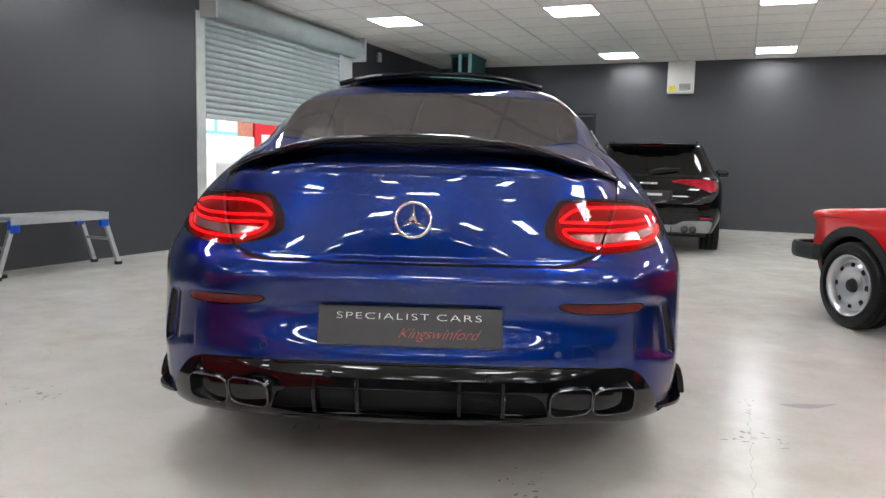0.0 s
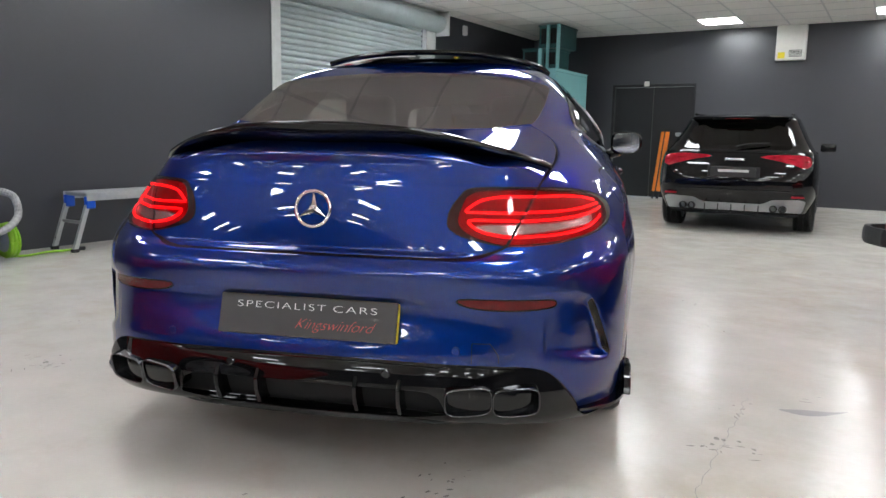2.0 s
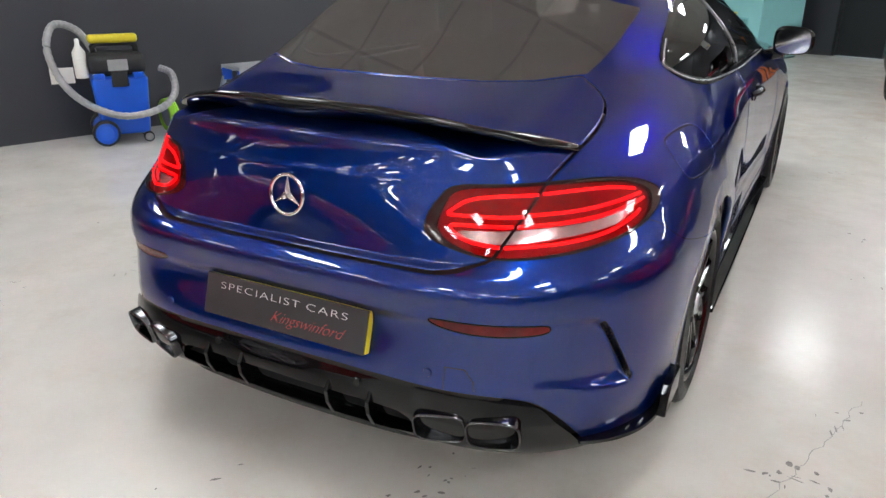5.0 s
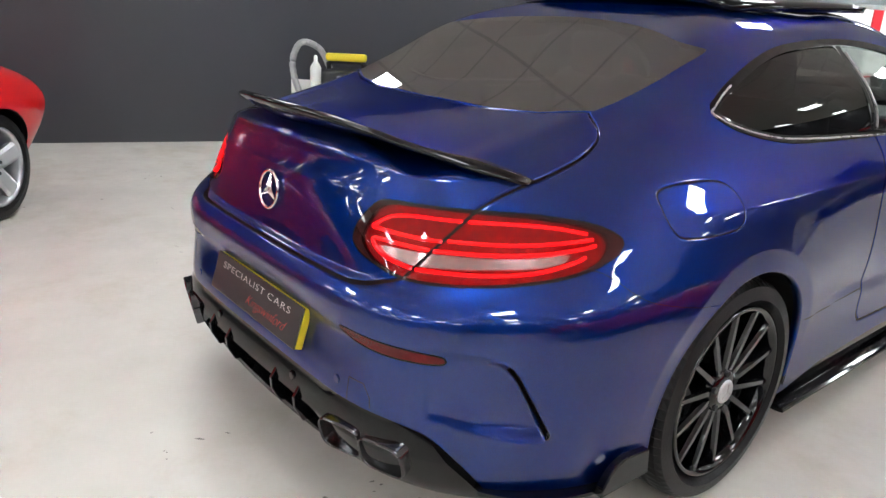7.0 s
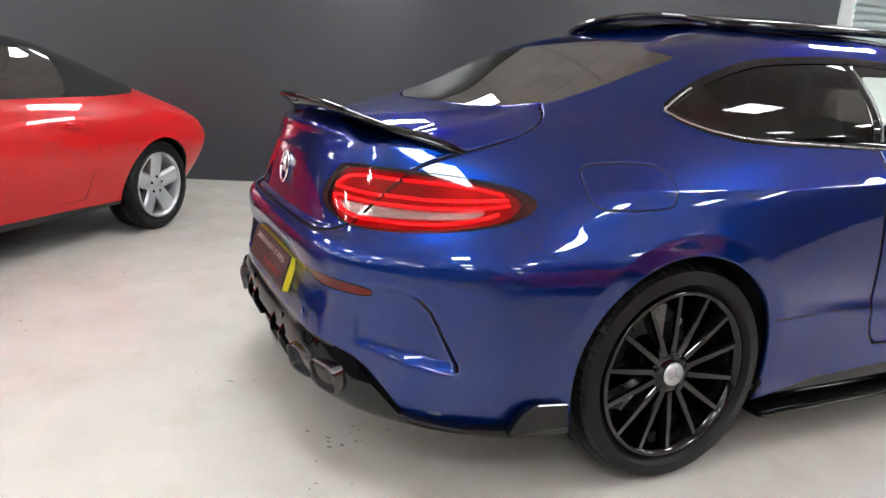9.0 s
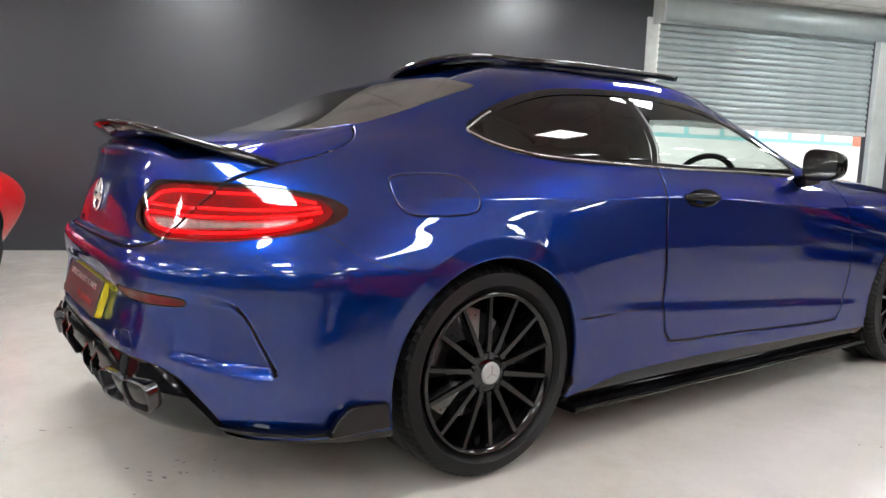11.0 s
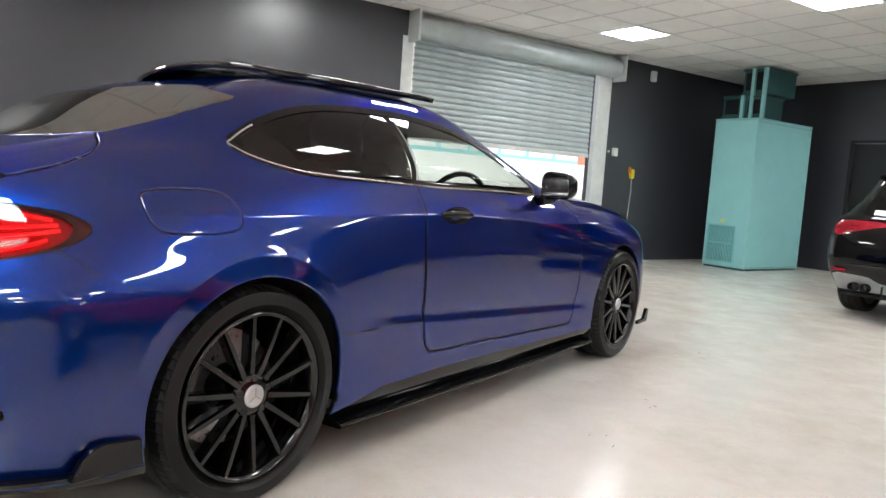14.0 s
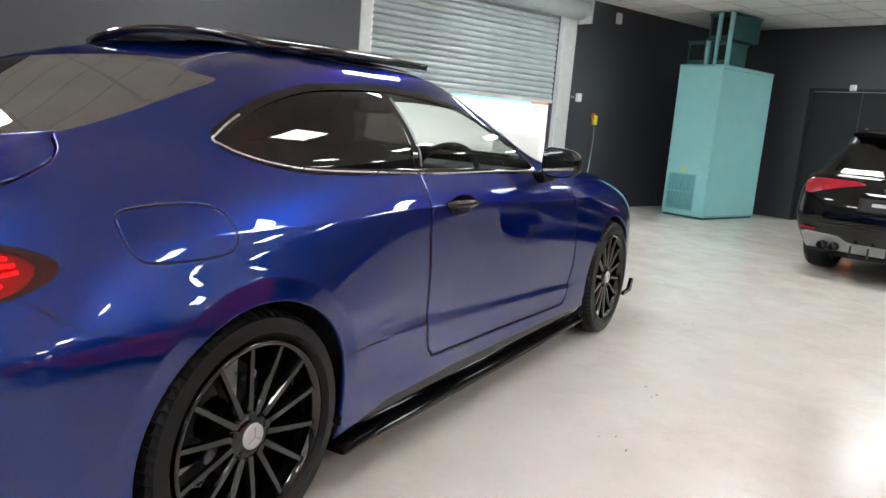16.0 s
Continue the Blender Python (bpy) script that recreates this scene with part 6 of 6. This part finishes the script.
for a, b, r in ((-.13, -.175, .085), (-.13, .150, .085), (.13, -.13, .034), (.13, .11, .034)):
    big = r > .05
    w = part("wheel" if big else "castor", lathe(bmesh.new(), [(0, -.022), (r * .55, -.024), (r * .8, -.018), (r * .84, -.02), (r * .84, .02), (0, .022)], 28, "y"), BLUEPL if big else STEEL, vac, smooth=False)
    w.location = (a, b, r + .002)
    part("wheel_ring", lathe(bmesh.new(), [(r * .80, -.026), (r * .97, -.022), (r, -.012), (r, .012), (r * .97, .022), (r * .80, .026)], 28, "y"), MATTE, w, smooth=False)
part("sign_card", boxed(-.40, -.26, -.03, -.02, .40, .50), WHITE, vac, "white card")
gr = thing("garden_hose", room(-4.36, .66, 0) @ Matrix.Scale(.8, 4), "coiled lime green hose on the floor", "hose")
bm = bmesh.new()
pts = [(.17 * math.cos(t), .05 * math.sin(t * .31), .20 + .17 * math.sin(t)) for t in np.linspace(0, 4.0 * math.pi, 90)]
tube(bm, pts, .014, 8)
part("coil", bm, LIME, gr, smooth=True)
part("hose_tail", tube(bmesh.new(), [(0, .02, .03), (.0, .2, .016), (-.08, .45, .016), (-.02, .75, .016)], .013, 8), LIME, gr, smooth=True)
part("nozzle", boxed(-.05, .01, .75, .84, .0, .04, .01), MATTE, gr)
part("reel_rim", lathe(bmesh.new(), [(.12, -.03), (.145, -.045), (.17, -.04), (.178, 0), (.17, .04), (.145, .045), (.12, .03)], 32, "y"), LIME, gr, smooth=True).location = (0, 0, .20)
part("hub_disc", lathe(bmesh.new(), [(0, -.03), (.13, -.03), (.14, 0), (.13, .03), (0, .03)], 28, "y"), GREYPL, gr, smooth=True).location = (0, 0, .20)

# ---- wear on the floor: chips, drag marks and a hairline crack ----
MARK = material("dark_floor_mark", (0.20, 0.19, 0.175), 0.6, var=0.4, scale=30)
rng = random.Random(11)
bm = bmesh.new()
for k in range(420):
    u, v = rng.uniform(-4.4, 6.5), rng.uniform(-4.5, 10.8)
    if k < 27:
        wx, wy = ((1.25, -.33), (.39, -.79), (-1.62, -.1))[k % 3]
        wx, wy = wx + rng.gauss(0, .06), wy + rng.gauss(0, .06)
        u, v = wx * CA - wy * SA, wx * SA + wy * CA
    long, wide, turn = rng.choice(((.006, .004), (.010, .005), (.016, .004), (.022, .003), (.012, .008), (.005, .004))) + (rng.uniform(0, math.tau),)
    n = rng.randint(1, 4) if long < .03 else 1
    for _ in range(n):
        a, b = u + rng.gauss(0, .04) * (n > 1), v + rng.gauss(0, .04) * (n > 1)
        f = rng.uniform(.5, 1.2)
        ring = []
        for i in range(7):
            t = i * math.tau / 7
            x, y = long * f * math.cos(t) * rng.uniform(.6, 1.2), wide * f * math.sin(t) * rng.uniform(.6, 1.2)
            ring.append(bm.verts.new((a + x * math.cos(turn) - y * math.sin(turn), b + x * math.sin(turn) + y * math.cos(turn), .0012)))
        bm.faces.new(ring)
marks = part("floor_marks", bm, MARK)
marks.matrix_world = ROOM
tagged(marks, "small dark chips and drag marks on the floor", "scuffs", kind="stuff")
bm = bmesh.new()
prev = None
for k in range(36):
    t = k / 35
    x, y = 1.05 + .38 * t + .004 * math.sin(k * 1.9) + rng.gauss(0, .004), -.85 + 1.07 * t
    w = .0007 + .0008 * rng.random()
    pairv = [bm.verts.new((x - w, y, .0013)), bm.verts.new((x + w, y, .0013))]
    if prev:
        bm.faces.new((prev[0], prev[1], pairv[1], pairv[0]))
    prev = pairv
PEEL = material("worn_through_epoxy", (0.27, 0.265, 0.255), 0.5, var=0.25, scale=24, rvar=0.15)
peel = bmesh.new()
edge_a, edge_b = [], []
for k in range(25):
    t = k / 24
    x, y = 1.52 + .26 * t, .105 - .12 * t * (1 - t) + .035 * t
    w = .004 + .024 * math.sin(math.pi * t) ** .7 * (.8 + .5 * math.sin(4.2 * t + .4)) + rng.uniform(-.002, .002)
    edge_a.append(peel.verts.new((x, y - w, .0011)))
    edge_b.append(peel.verts.new((x + .006, y + w, .0011)))
for k in range(24):
    peel.faces.new((edge_a[k], edge_a[k + 1], edge_b[k + 1], edge_b[k]))
tagged(part("floor_patch", peel, PEEL), "grey patch worn through the epoxy floor", "scuff", kind="stuff")
crack = part("floor_crack", bm, PEEL)
tagged(crack, "hairline crack in the epoxy floor", "crack", kind="stuff")

# ================= outside =================
og = part("ground", boxed(-70, WALL_U - .2, -50, 70, -.12, -.02), ASPHALT)
og.matrix_world = ROOM
tagged(og, "grey paving outside the shutter", "ground", kind="structure")
fac = thing("brick_building", room(-13.0, 0, 0), "red brick unit with teal windows and red door", "building")
part("wall", boxed(-4, 0, 2, 30, -.02, 5.2), BRICK, fac)
part("pale_render", boxed(.0, .0015, 2.0, 13.2, -.02, 5.19), WHITE, fac, "pale rendered wall")
part("window_band", boxed(.002, .06, 5.0, 15.2, 1.80, 3.1, .01), TEAL, fac)
for k in range(10):
    part("pane", boxed(.061, .07, 5.1 + k * 1.02, 5.98 + k * 1.02, 1.9, 3.0), WHITE, fac)
part("roller_door", boxed(.002, .08, 6.4, 15.98, 0, 1.80, .02), WHITE, fac)
part("door_frame", boxed(.002, .10, 16.0, 17.1, 0, 2.4, .02), REDDOOR, fac, "red door frame")
part("door_pane", boxed(.101, .12, 16.3, 16.8, .5, 1.9, .01), WHITE, fac)
part("white_bay", boxed(.002, .3, 17.8, 21.5, 0, 2.6, .02), WHITE, fac)
part("parapet", boxed(-4, .1, 1.9, 30.1, 5.2, 5.4), POST, fac)
van = thing("white_van", room(-10.6, 14.6, 0), "pale van parked outside the shutter", "van")
part("body", boxed(-.9, .9, -2.2, 2.2, .3, 1.05, .12, seg=3), WHITE, van, smooth=True)
part("window_strip", boxed(-.905, .905, -1.2, 1.6, .62, .92, .03), TINT, van)
for y in (-1.4, 1.4):
    part("wheel", lathe(bmesh.new(), [(0, .91), (.2, .91), (.3, .9), (.3, .7)], 24), RUBBER, van).location = (0, y, .3)
